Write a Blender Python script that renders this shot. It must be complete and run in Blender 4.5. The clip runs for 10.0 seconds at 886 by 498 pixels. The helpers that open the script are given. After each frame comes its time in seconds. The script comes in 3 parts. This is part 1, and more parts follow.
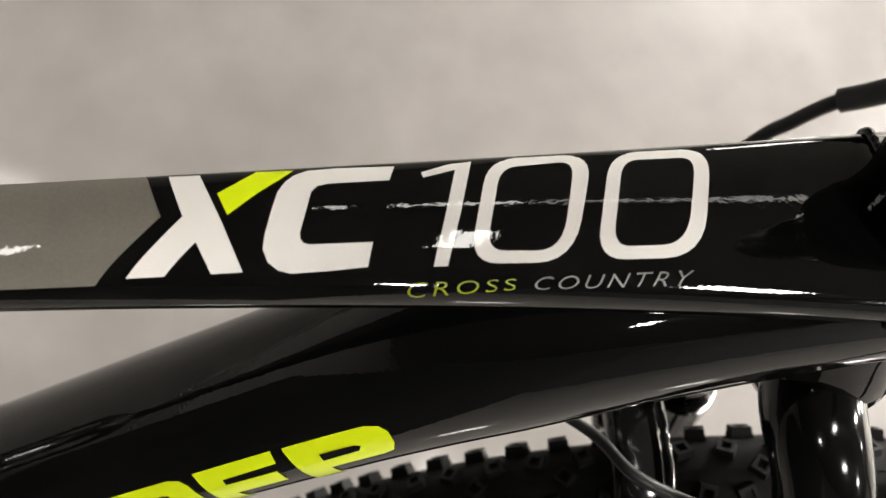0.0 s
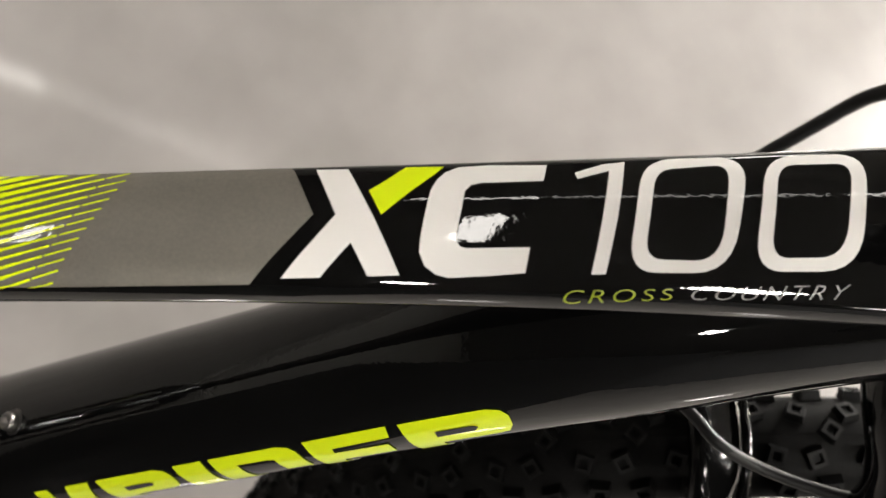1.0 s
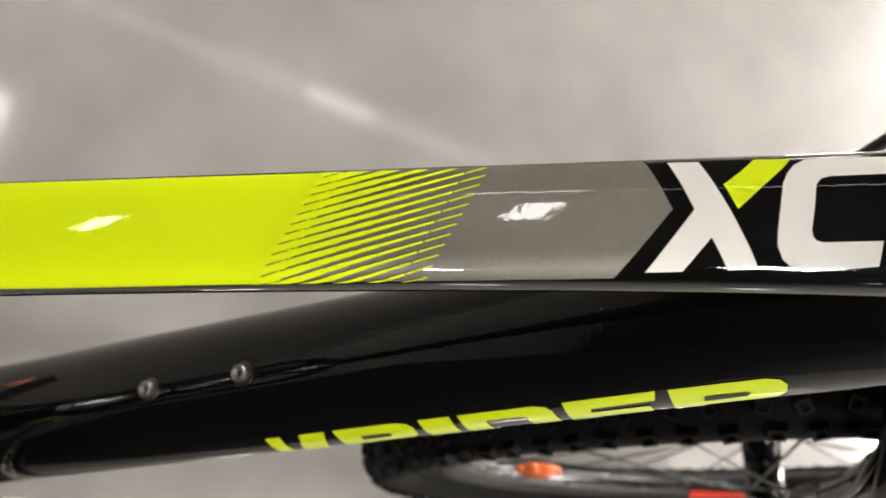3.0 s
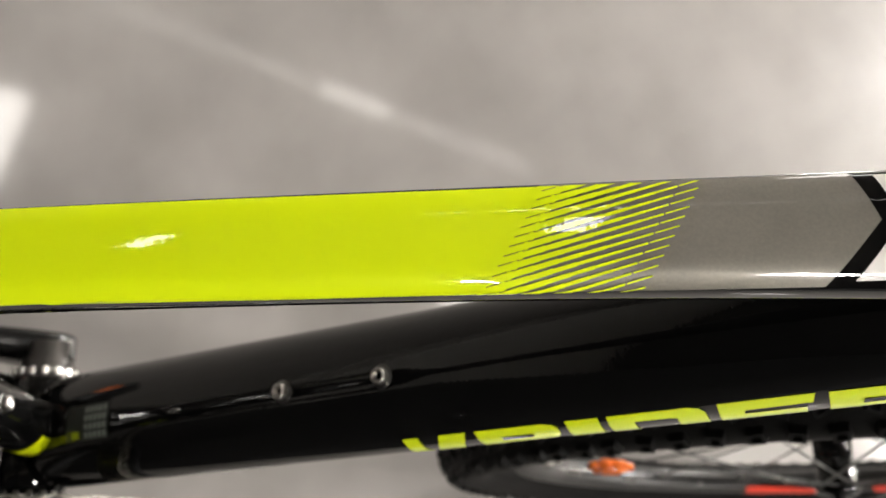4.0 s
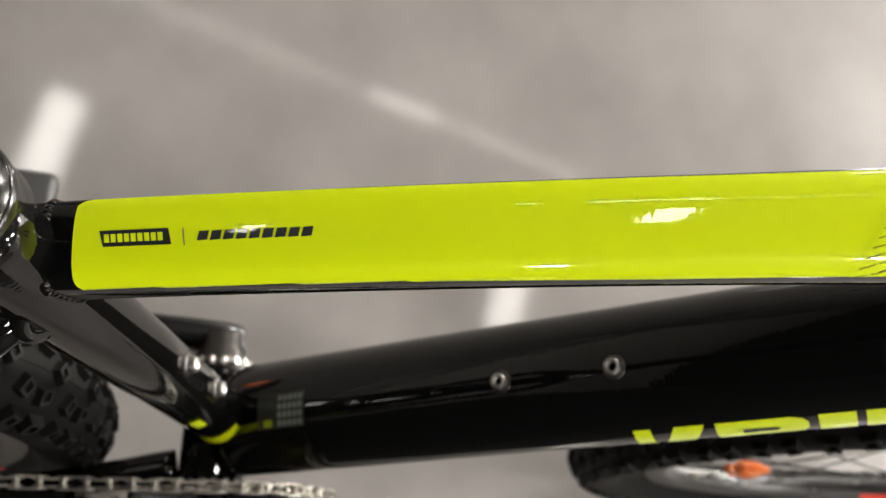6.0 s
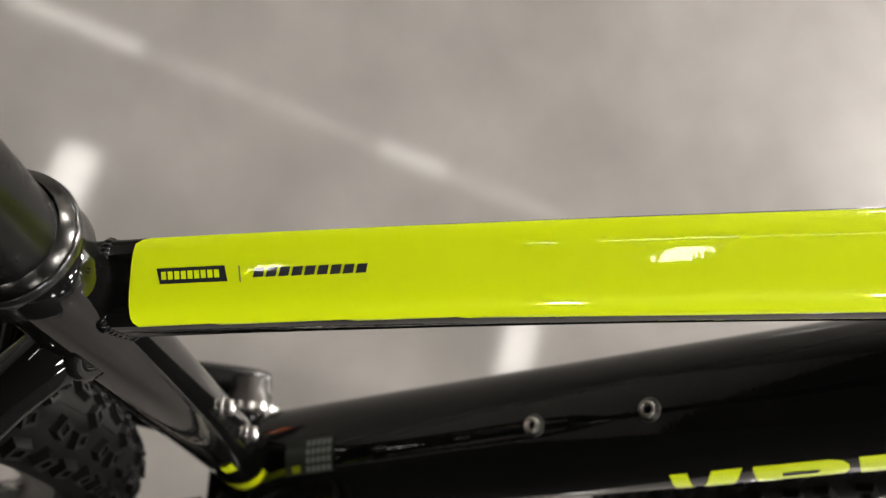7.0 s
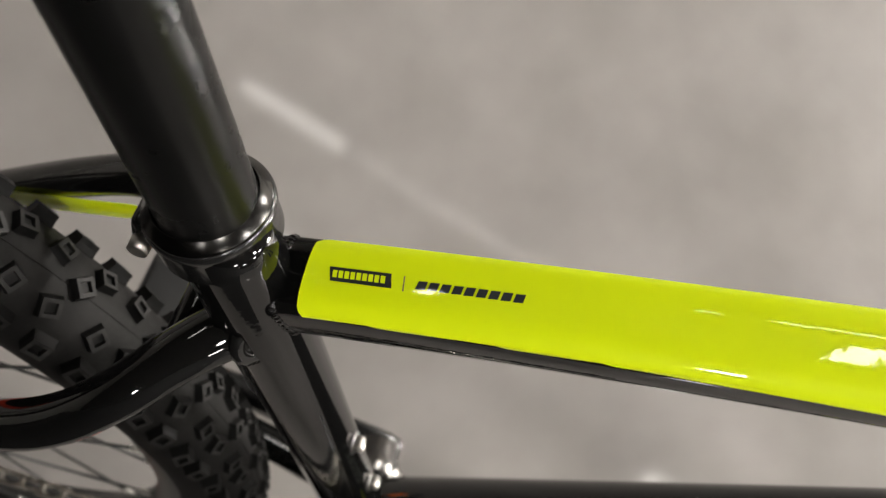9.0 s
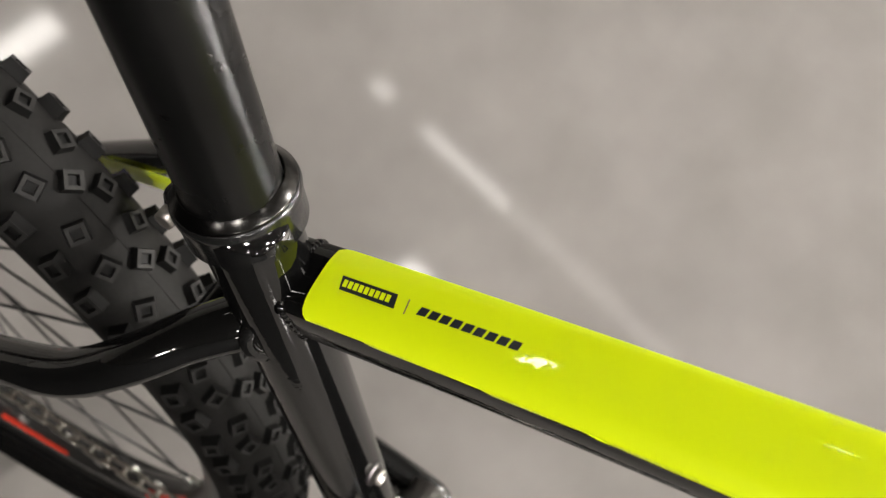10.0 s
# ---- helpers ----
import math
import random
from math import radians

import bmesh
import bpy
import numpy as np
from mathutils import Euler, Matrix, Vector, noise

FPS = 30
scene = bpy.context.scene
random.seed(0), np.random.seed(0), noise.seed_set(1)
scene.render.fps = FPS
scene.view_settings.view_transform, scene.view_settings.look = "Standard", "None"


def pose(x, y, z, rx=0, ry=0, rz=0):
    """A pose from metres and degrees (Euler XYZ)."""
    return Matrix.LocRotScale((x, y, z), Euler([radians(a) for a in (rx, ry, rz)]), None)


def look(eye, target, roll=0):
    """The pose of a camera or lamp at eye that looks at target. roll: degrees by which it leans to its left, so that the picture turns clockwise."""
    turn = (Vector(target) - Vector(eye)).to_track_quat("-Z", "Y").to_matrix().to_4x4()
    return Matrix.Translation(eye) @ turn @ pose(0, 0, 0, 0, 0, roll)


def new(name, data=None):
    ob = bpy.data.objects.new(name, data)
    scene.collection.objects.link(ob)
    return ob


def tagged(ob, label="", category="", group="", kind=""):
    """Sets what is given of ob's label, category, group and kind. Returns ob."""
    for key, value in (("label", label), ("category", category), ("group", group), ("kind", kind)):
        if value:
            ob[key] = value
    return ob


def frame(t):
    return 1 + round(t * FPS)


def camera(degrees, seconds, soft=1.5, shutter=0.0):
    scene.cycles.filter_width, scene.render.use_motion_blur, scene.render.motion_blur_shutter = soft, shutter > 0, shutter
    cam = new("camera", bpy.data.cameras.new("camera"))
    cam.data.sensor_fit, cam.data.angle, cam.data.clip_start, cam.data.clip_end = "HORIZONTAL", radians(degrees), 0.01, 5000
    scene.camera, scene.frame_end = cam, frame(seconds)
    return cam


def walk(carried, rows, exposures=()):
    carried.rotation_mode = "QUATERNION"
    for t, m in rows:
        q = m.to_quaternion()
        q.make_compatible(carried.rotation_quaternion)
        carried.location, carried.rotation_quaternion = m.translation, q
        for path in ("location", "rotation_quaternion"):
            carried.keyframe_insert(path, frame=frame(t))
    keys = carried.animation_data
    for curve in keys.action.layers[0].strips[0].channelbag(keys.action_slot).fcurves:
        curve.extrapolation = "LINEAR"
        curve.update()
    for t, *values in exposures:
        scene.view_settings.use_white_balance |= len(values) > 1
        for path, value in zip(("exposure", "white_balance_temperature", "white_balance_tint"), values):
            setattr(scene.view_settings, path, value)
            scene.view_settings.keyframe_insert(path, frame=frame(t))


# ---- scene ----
import functools

cam = camera(55.2, 10.0, soft=1.3, shutter=0.2)
cam.data.dof.use_dof, cam.data.dof.focus_distance, cam.data.dof.aperture_fstop = True, 0.29, 11.0
PATH = [
    (0, (0.28, -0.051, 1.092), (0.939, 0.917, -0.529), 38.8),
    (0.5, (0.26, -0.037, 1.089), (0.959, 0.817, -0.579), 43.6),
    (1, (0.233, -0.022, 1.083), (0.945, 0.735, -0.626), 48.1),
    (1.5, (0.213, -0.012, 1.077), (0.935, 0.655, -0.665), 51.8),
    (2, (0.186, -0.006, 1.075), (0.927, 0.585, -0.686), 55.2),
    (2.5, (0.16, -0.002, 1.066), (0.902, 0.552, -0.707), 56.8),
    (4, (0.07, 0.002, 1.043), (0.788, 0.53, -0.748), 56.8),
    (4.5, (0.04, 0.0, 1.033), (0.755, 0.517, -0.762), 56.8),
    (5, (0.016, -0.003, 1.019), (0.702, 0.511, -0.788), 55.5),
    (5.5, (-0.008, -0.006, 1.009), (0.657, 0.514, -0.804), 55.2),
    (7, (-0.039, -0.014, 1.004), (0.578, 0.645, -0.781), 47.9),
    (7.5, (-0.043, -0.023, 1.001), (0.563, 0.733, -0.749), 43.5),
    (8, (-0.047, -0.034, 0.997), (0.491, 0.82, -0.729), 38.8),
    (8.5, (-0.043, -0.045, 0.999), (0.32, 0.839, -0.758), 34.6),
    (9, (-0.035, -0.045, 0.999), (0.16, 0.833, -0.787), 31.4),
    (9.5, (-0.013, -0.038, 0.996), (0.014, 0.812, -0.814), 27.2),
    (10, (0.012, -0.031, 0.993), (-0.188, 0.825, -0.804), 19.9),
]
# the bicycle leans to its left on its stand: its plan is written upright, the path with a lean of 5 degrees, and both are tipped to the true lean
LEANS = 11.0
TIP = pose(0, 0, 0, -LEANS)
walk(cam, [(t, pose(0, 0, 0, 5.0 - LEANS) @ look(eye, target, roll)) for t, eye, target, roll in PATH], [(0.0, 3.64), (2.5, 3.66), (5.0, 3.46), (7.0, 3.50), (9.0, 3.54), (10.0, 3.70)])

# lamps: (x, length, width, glow) of thin strips and (x, y, width, length, glow) of panels
LAMP_Z = 4.5
STRIPS = [(-1.60, 0.20, 0.12, 0.8), (-0.76, 0.86, 0.10, 0.9), (0.46, 1.50, 0.08, 0.28), (1.54, 0.55, 0.10, 0.9), (2.40, 1.1, 0.08, 0.34)]
# first three panels and x -0.9 follow reflections; the others are unseen fill, added for brightness
PANELS_AND_FILLS = [
    (-0.68, 1.50, 0.24, 0.74, 1.6), (-3.93, 1.60, 0.24, 0.80, 1.5), (2.40, 0.80, 0.26, 0.60, 1.4), (4.6, -0.75, 0.42, 0.5, 40.0), (6.8, 0.0, 0.42, 0.5, 60.0),
    (-0.9, -3.9, 0.30, 0.36, 18.0), (0.9, -1.9, 0.50, 0.50, 10.0), (3.0, -4.8, 0.55, 0.65, 9.0), (6.4, -5.4, 0.55, 0.65, 9.0), (7.6, -2.4, 0.55, 0.65, 14.0),
    (2.6, 8.6, 1.1, 1.3, 1.5), (7.6, 9.4, 1.1, 1.3, 72.0), (11.2, 5.0, 1.1, 1.3, 185.0), (11.6, 0.8, 0.83, 0.97, 90.0),
]

# ---------------------------------------------------------------- light
world = bpy.data.worlds.new("shop_air")
scene.world = world
world.use_nodes = True
world.node_tree.nodes["Background"].inputs[0].default_value = (0.9, 0.87, 0.82, 1)
world.node_tree.nodes["Background"].inputs[1].default_value = 0.01


# ---------------------------------------------------------------- materials
def material(name, base, rough=0.5, metal=0.0, coat=0.0, coat_rough=0.03, spec=0.5):
    m = bpy.data.materials.new(name)
    m.use_nodes = True
    b = m.node_tree.nodes["Principled BSDF"]
    b.inputs["Base Color"].default_value = (*base, 1)
    b.inputs["Roughness"].default_value = rough
    b.inputs["Metallic"].default_value = metal
    b.inputs["Coat Weight"].default_value = coat
    b.inputs["Coat Roughness"].default_value = coat_rough
    b.inputs["Specular IOR Level"].default_value = spec
    return m


def node(m, kind, **sets):
    n = m.node_tree.nodes.new(kind)
    for k, v in sets.items():
        n.inputs[k].default_value = v
    return n


def link(m, a, out, b, inp):
    m.node_tree.links.new(a.outputs[out], b.inputs[inp])


def bsdf(m):
    return m.node_tree.nodes["Principled BSDF"]


def grain(m, a, b, scale, scale2=None, detail=5.0, lo=0.35, hi=0.65):
    """Base colour that wanders between a and b at one or two sizes."""
    tc = node(m, "ShaderNodeTexCoord")
    n1 = node(m, "ShaderNodeTexNoise", Scale=scale, Detail=detail, Roughness=0.6)
    link(m, tc, "Object", n1, "Vector")
    ramp = node(m, "ShaderNodeValToRGB")
    ramp.color_ramp.elements[0].position, ramp.color_ramp.elements[1].position = lo, hi
    ramp.color_ramp.elements[0].color, ramp.color_ramp.elements[1].color = (*a, 1), (*b, 1)
    if scale2:
        n2 = node(m, "ShaderNodeTexNoise", Scale=scale2, Detail=4.0, Roughness=0.55)
        link(m, tc, "Object", n2, "Vector")
        mix = node(m, "ShaderNodeMix")
        mix.inputs[0].default_value = 0.5
        link(m, n1, "Fac", mix, 2)
        link(m, n2, "Fac", mix, 3)
        link(m, mix, 0, ramp, "Fac")
    else:
        link(m, n1, "Fac", ramp, "Fac")
    link(m, ramp, "Color", bsdf(m), "Base Color")
    return tc, n1, ramp


def bump(m, scale, strength, distance=0.001, detail=3.0):
    tc = node(m, "ShaderNodeTexCoord")
    n = node(m, "ShaderNodeTexNoise", Scale=scale, Detail=detail)
    link(m, tc, "Object", n, "Vector")
    b = node(m, "ShaderNodeBump", Strength=strength, Distance=distance)
    link(m, n, "Fac", b, "Height")
    link(m, b, "Normal", bsdf(m), "Normal")
    return b


def rough_wander(m, scale, lo, hi):
    tc = node(m, "ShaderNodeTexCoord")
    n = node(m, "ShaderNodeTexNoise", Scale=scale, Detail=6.0)
    link(m, tc, "Object", n, "Vector")
    r = node(m, "ShaderNodeMapRange")
    r.inputs[1].default_value, r.inputs[2].default_value = 0.3, 0.7
    r.inputs[3].default_value, r.inputs[4].default_value = lo, hi
    link(m, n, "Fac", r, 0)
    link(m, r, 0, bsdf(m), "Roughness")


# glossy frame paints, all under one clear coat
black_paint = material("black_gloss_paint", (0.0025, 0.0025, 0.0025), 0.3, coat=1.0, coat_rough=0.025, spec=0.0)


def orange_peel(m, strength=0.16):
    """Fine waviness of sprayed clear coat."""
    b = bump(m, 420, strength, 0.00016, 1.5)
    link(m, b, "Normal", bsdf(m), "Coat Normal")


orange_peel(black_paint)
yellow_paint = material("yellow_green_decal", (0.77, 0.92, 0.005), 0.4, coat=1.0, coat_rough=0.025, spec=0.1)
grey_paint = material("warm_grey_metallic_paint", (0.22, 0.20, 0.17), 0.42, metal=0.35, coat=1.0, coat_rough=0.025)
grain(grey_paint, (0.19, 0.175, 0.15), (0.245, 0.225, 0.19), 900, 40)
white_decal = material("white_decal", (0.88, 0.85, 0.81), 0.4, coat=1.0, coat_rough=0.025)
for m in (yellow_paint, grey_paint, white_decal):
    orange_peel(m)
dark_ink = material("dark_ink", (0.012, 0.016, 0.02), 0.35, coat=1.0, coat_rough=0.03)
thin_yellow = material("yellow_thin_print", (0.36, 0.42, 0.01), 0.4, coat=1.0, coat_rough=0.03)
thin_grey = material("grey_thin_print", (0.22, 0.21, 0.205), 0.4, coat=1.0, coat_rough=0.03)
label_grey = material("clear_sticker_grey", (0.022, 0.025, 0.020), 0.3)
label_print = material("sticker_print", (0.22, 0.24, 0.21), 0.35)
satin_black = material("satin_anodised_black", (0.0025, 0.0025, 0.0025), 0.27, spec=0.17)
bump(satin_black, 900, 0.03, 0.0002)
rough_wander(satin_black, 45, 0.25, 0.31)
gloss_black = material("gloss_black_metal", (0.003, 0.003, 0.003), 0.10, spec=0.34)
matt_black = material("matt_black_plastic", (0.014, 0.014, 0.014), 0.5)
bump(matt_black, 900, 0.1, 0.0003)
rubber = material("tyre_rubber", (0.03, 0.028, 0.027), 0.62, spec=0.08)
grain(rubber, (0.005, 0.0048, 0.0046), (0.010, 0.0096, 0.0092), 400, 25)
knob_rubber = material("tread_rubber", (0.0035, 0.0034, 0.0033), 0.55, spec=0.10)
knob_top = material("worn_tread_rubber", (0.08, 0.075, 0.07), 0.65, spec=0.2)
grain(knob_top, (0.003, 0.0029, 0.0028), (0.016, 0.0152, 0.0145), 380, 120)
steel = material("polished_steel", (0.40, 0.385, 0.36), 0.3, metal=1.0)
rough_wander(steel, 90, 0.24, 0.42)
dark_steel = material("oiled_chain_steel", (0.33, 0.31, 0.28), 0.35, metal=1.0)
grain(dark_steel, (0.16, 0.15, 0.13), (0.5, 0.47, 0.42), 180)
spoke_black = material("black_spoke_steel", (0.02, 0.02, 0.02), 0.35, metal=0.6)
silver_edge = material("raw_aluminium", (0.7, 0.69, 0.66), 0.28, metal=1.0)
rim_black = material("black_rim", (0.014, 0.0135, 0.013), 0.38)
red_decal = material("red_rim_decal", (0.72, 0.045, 0.02), 0.4)
orange_plastic = material("orange_reflector", (0.85, 0.16, 0.01), 0.25, coat=0.6, coat_rough=0.08)
bump(orange_plastic, 500, 0.3, 0.0006)
rim_metal = material("dark_polished_lip", (0.03, 0.029, 0.028), 0.2, metal=1.0)
cup_metal = material("grey_machined_metal", (0.14, 0.135, 0.13), 0.34, metal=1.0)
collar_black = material("satin_gloss_black_metal", (0.006, 0.006, 0.006), 0.17, spec=0.5)
hose_black = material("black_cable_sheath", (0.008, 0.0078, 0.0076), 0.42)

# polished shop floor
floor_mat = material("polished_screed", (0.5, 0.47, 0.43), 0.3, spec=0.12, coat=1.0, coat_rough=0.076)
tc, n1, ramp = grain(floor_mat, (0.153, 0.143, 0.1345), (0.187, 0.175, 0.166), 2.2, 9.0, 6.0, 0.36, 0.64)
rough_wander(floor_mat, 5.0, 0.28, 0.42)
bump(floor_mat, 10, 0.02, 0.004, 4.0)
wall_mat = material("painted_wall", (0.3, 0.29, 0.27), 0.8)
grain(wall_mat, (0.26, 0.25, 0.235), (0.33, 0.32, 0.30), 1.5, 30)
ceiling_mat = material("dark_ceiling", (0.03, 0.03, 0.03), 0.9)
grain(ceiling_mat, (0.075, 0.072, 0.067), (0.125, 0.12, 0.112), 1.2, 25)
# dark board for the two unseen blockers added on the south side
blocker_mat = material("charcoal_board", (0.02, 0.02, 0.02), 0.6)
grain(blocker_mat, (0.008, 0.008, 0.008), (0.016, 0.0155, 0.015), 3, 60)
housing_mat = material("white_lamp_housing", (0.7, 0.7, 0.68), 0.5)


def glow(name, strength, colour=(1.0, 0.955, 0.895)):
    m = bpy.data.materials.new(name)
    m.use_nodes = True
    b = m.node_tree.nodes["Principled BSDF"]
    b.inputs["Base Color"].default_value = (0.8, 0.8, 0.8, 1)
    b.inputs["Emission Color"].default_value = (*colour, 1)
    b.inputs["Emission Strength"].default_value = strength
    return m


# ---------------------------------------------------------------- mesh helpers
def mesh_of(name, bm, mats, smooth=True):
    me = bpy.data.meshes.new(name)
    bmesh.ops.recalc_face_normals(bm, faces=bm.faces[:])
    bm.to_mesh(me)
    bm.free()
    for m in mats if isinstance(mats, (list, tuple)) else [mats]:
        me.materials.append(m)
    if smooth:
        me.polygons.foreach_set("use_smooth", [True] * len(me.polygons))
    return me


def part(name, bm, mat, parent, label="", smooth=True, place=None):
    ob = new(name, mesh_of(name, bm, mat, smooth))
    return adopt(ob, parent, label, place)


def adopt(ob, parent, label="", place=None):
    ob.parent = parent
    ob.matrix_parent_inverse = parent.matrix_basis.inverted() if parent.type == "EMPTY" else Matrix.Identity(4)
    if place is not None:
        ob.matrix_basis = place
    if label:
        ob["label"] = label
    return ob


def sharp(bm, angle=35):
    """Mark hard edges, so that smooth shading keeps them."""
    for e in bm.edges:
        if len(e.link_faces) == 2 and e.calc_face_angle(0) > radians(angle):
            e.smooth = False


def loft(rings, cap=True, closed=False):
    bm = bmesh.new()
    vs = [[bm.verts.new(p) for p in r] for r in rings]
    n = len(vs[0])
    pairs = list(zip(vs, vs[1:])) + ([(vs[-1], vs[0])] if closed else [])
    for a, b in pairs:
        for i in range(n):
            bm.faces.new((a[i], a[(i + 1) % n], b[(i + 1) % n], b[i]))
    if cap and not closed:
        bm.faces.new(vs[0])
        bm.faces.new(vs[-1])
    return bm


def spline(points, steps):
    """Catmull-Rom through the points."""
    p = [Vector(q) for q in points]
    p = [2 * p[0] - p[1]] + p + [2 * p[-1] - p[-2]]
    out = []
    for i in range(1, len(p) - 2):
        for k in range(steps):
            t = k / steps
            a, b, c, d = p[i - 1 : i + 3]
            out.append(0.5 * (2 * b + (c - a) * t + (2 * a - 5 * b + 4 * c - d) * t * t + (3 * b - a - 3 * c + d) * t ** 3))
    return out + [p[-2]]


def sweep(points, radius, segs=16, steps=6, flat=1.0, side=(0, 1, 0), power=2.0, cap=True):
    """A tube along points. radius: number or function of 0..1; flat squeezes it across `side`."""
    pts = spline(points, steps) if steps > 1 else [Vector(q) for q in points]
    rings = []
    for i, c in enumerate(pts):
        d = (pts[min(i + 1, len(pts) - 1)] - pts[max(i - 1, 0)]).normalized()
        s = Vector(side) - d * d.dot(Vector(side))
        s.normalize()
        u = d.cross(s)
        r = radius(i / (len(pts) - 1)) if callable(radius) else radius
        ring = []
        for k in range(segs):
            a = 2 * math.pi * k / segs
            ca, sa = math.cos(a), math.sin(a)
            ca = math.copysign(abs(ca) ** (2 / power), ca)
            sa = math.copysign(abs(sa) ** (2 / power), sa)
            ring.append(c + s * r * ca + u * r * flat * sa)
        rings.append(ring)
    return loft(rings, cap)


def lathe(profile, base, axis, segs=32, closed=False):
    """Turn (distance along axis, radius) pairs about an axis through base."""
    ax = Vector(axis).normalized()
    a = ax.orthogonal().normalized()
    b = ax.cross(a)
    rings = []
    for h, r in profile:
        rings.append([Vector(base) + ax * h + (a * math.cos(t) + b * math.sin(t)) * r for t in [2 * math.pi * k / segs for k in range(segs)]])
    bm = loft(rings, not closed, closed)
    sharp(bm, 40)
    return bm


def box(sx, sy, sz, bevel=0.0, at=(0, 0, 0), turn=None):
    bm = bmesh.new()
    bmesh.ops.create_cube(bm, size=1.0)
    bmesh.ops.scale(bm, vec=(sx, sy, sz), verts=bm.verts)
    if bevel:
        bmesh.ops.bevel(bm, geom=bm.edges[:], offset=bevel, segments=2, affect="EDGES", profile=0.5)
    m = Matrix.Translation(at) @ (turn or Matrix.Identity(4))
    bmesh.ops.transform(bm, matrix=m, verts=bm.verts)
    return bm


def join(*bms):
    out = bms[0]
    for b in bms[1:]:
        me = bpy.data.meshes.new("join")
        b.to_mesh(me)
        b.free()
        out.from_mesh(me)
        bpy.data.meshes.remove(me)
    return out


# ---------------------------------------------------------------- the shop
def quad_slab(name, lo, hi, mat, label, category):
    bm = box(hi[0] - lo[0], hi[1] - lo[1], hi[2] - lo[2], 0, [(a + b) / 2 for a, b in zip(lo, hi)])
    return tagged(new(name, mesh_of(name, bm, mat, False)), label, category, "", "structure")


X0, X1, Y0, Y1, TOP = -10.0, 14.0, -11.0, 13.0, 4.8
quad_slab("floor", (X0, Y0, -0.2), (X1, Y1, 0.0), floor_mat, "pale grey polished shop floor with soft lamp reflections", "floor")
quad_slab("ceiling", (X0, Y0, TOP), (X1, Y1, TOP + 0.2), ceiling_mat, "dark unlit shop ceiling above the lamps", "ceiling")
quad_slab("wall_north", (X0, Y1, 0), (X1, Y1 + 0.2, TOP), wall_mat, "plain painted shop wall", "wall")
quad_slab("wall_south", (X0, Y0 - 0.2, 0), (X1, Y0, TOP), wall_mat, "plain painted shop wall", "wall")
# added board, out of view: keeps the drive-side flanks dark in reflection
quad_slab("near_dark_blocker", (-3.0, -0.62, 0), (0.46, -0.56, 1.15), blocker_mat, "unseen charcoal board added beside the bicycle to darken reflections in its tubes", "partition")
# second added board, unseen, so the down tube mirrors dark above the floor
quad_slab("far_dark_blocker", (0.4, -5.76, 0), (12.0, -5.7, 2.6), blocker_mat, "unseen charcoal board added farther south to darken reflections above the floor", "partition")
quad_slab("wall_west", (X0 - 0.2, Y0, 0), (X0, Y1, TOP), wall_mat, "plain painted shop wall", "wall")
quad_slab("wall_east", (X1, Y0, 0), (X1 + 0.2, Y1, TOP), wall_mat, "plain painted shop wall", "wall")


def ceiling_lamp(name, length, width, mat, label, group):
    """A ceiling lamp: sheet housing, glowing diffuser, two hangers."""
    thing = tagged(new(name), label, "ceiling lamp", group)
    part("housing", box(length, width, 0.05, 0.008, (0, 0, 0.035)), housing_mat, thing)
    part("diffuser", box(length - 0.02, width * 0.86, 0.016, 0.005, (0, 0, 0.002)), mat, thing, "glowing opal diffuser")
    for x in (-0.35, 0.35):
        part("hanger", lathe([(0.06, 0.006), (TOP - LAMP_Z, 0.006)], (x * length, 0, 0), (0, 0, 1), 8), housing_mat, thing)
    return thing


ROW = -0.225
for x, length, width, power in STRIPS:
    lamp = ceiling_lamp("strip_light", length, width, glow("strip_diffuser", power), "thin ceiling strip lamp, switched on, hung below the dark ceiling", "strip lamps")
    lamp.matrix_basis = pose(x, 2.46 + ROW * x, LAMP_Z, 0, 0, math.degrees(math.atan(ROW)))
# reflected panels together with the added fill lamps
for x, y, wide, long, power in PANELS_AND_FILLS:
    lamp = ceiling_lamp("panel_or_fill_light", wide, long, glow("panel_or_fill_diffuser", power), "rectangular ceiling panel lamp, matched to a reflection or added as fill light, switched on, hung below the dark ceiling", "panel lamps")
    lamp.matrix_basis = pose(x, y, LAMP_Z, 0, 0, math.degrees(math.atan(ROW)))

# ---------------------------------------------------------------- the bicycle
BB = Vector((0.033, 0.0, 0.371))
REAR = Vector((-0.394, 0.003, 0.3690))
FRONT = Vector((0.745, -0.006, 0.3920))
TYRE_R = 0.358
bike = new("mountain_bike")
bike.matrix_basis = pose(0.15, 0, 0)
tagged(bike, "black and yellow-green hardtail mountain bike standing on the shop floor", "bicycle")

# top tube: a broad, gently domed upper face, a full drive-side shoulder and a narrow underside
TT_ROLL = 0.1763


def tt_frame(x):
    """Centre of the section, its upward normal, the half width, and the two edges: place across and depth."""
    q = x + 0.045
    s = 0.514 - 0.4996 * q + 0.3056 * q * q
    n = 1 / math.sqrt(1 + s * s)
    centre = Vector((x, -0.0009 - 0.0057 * q + 0.003 * q * q, 0.7202 + 0.514 * q - 0.2498 * q * q + 0.1019 * q ** 3))
    w = 0.01948 - 0.00277 * q - 0.0029 * q * q + 0.0936 * q ** 3
    d = q - 0.32
    near, far = (0.80 + 0.522 * d, (-9.5 + 19.4 * d) / 19), (-1.033 - 0.154 * d, (-3.53 + 4.1 * d) / 19)
    return centre, Vector((-s * n, 0, n)), w, near, far


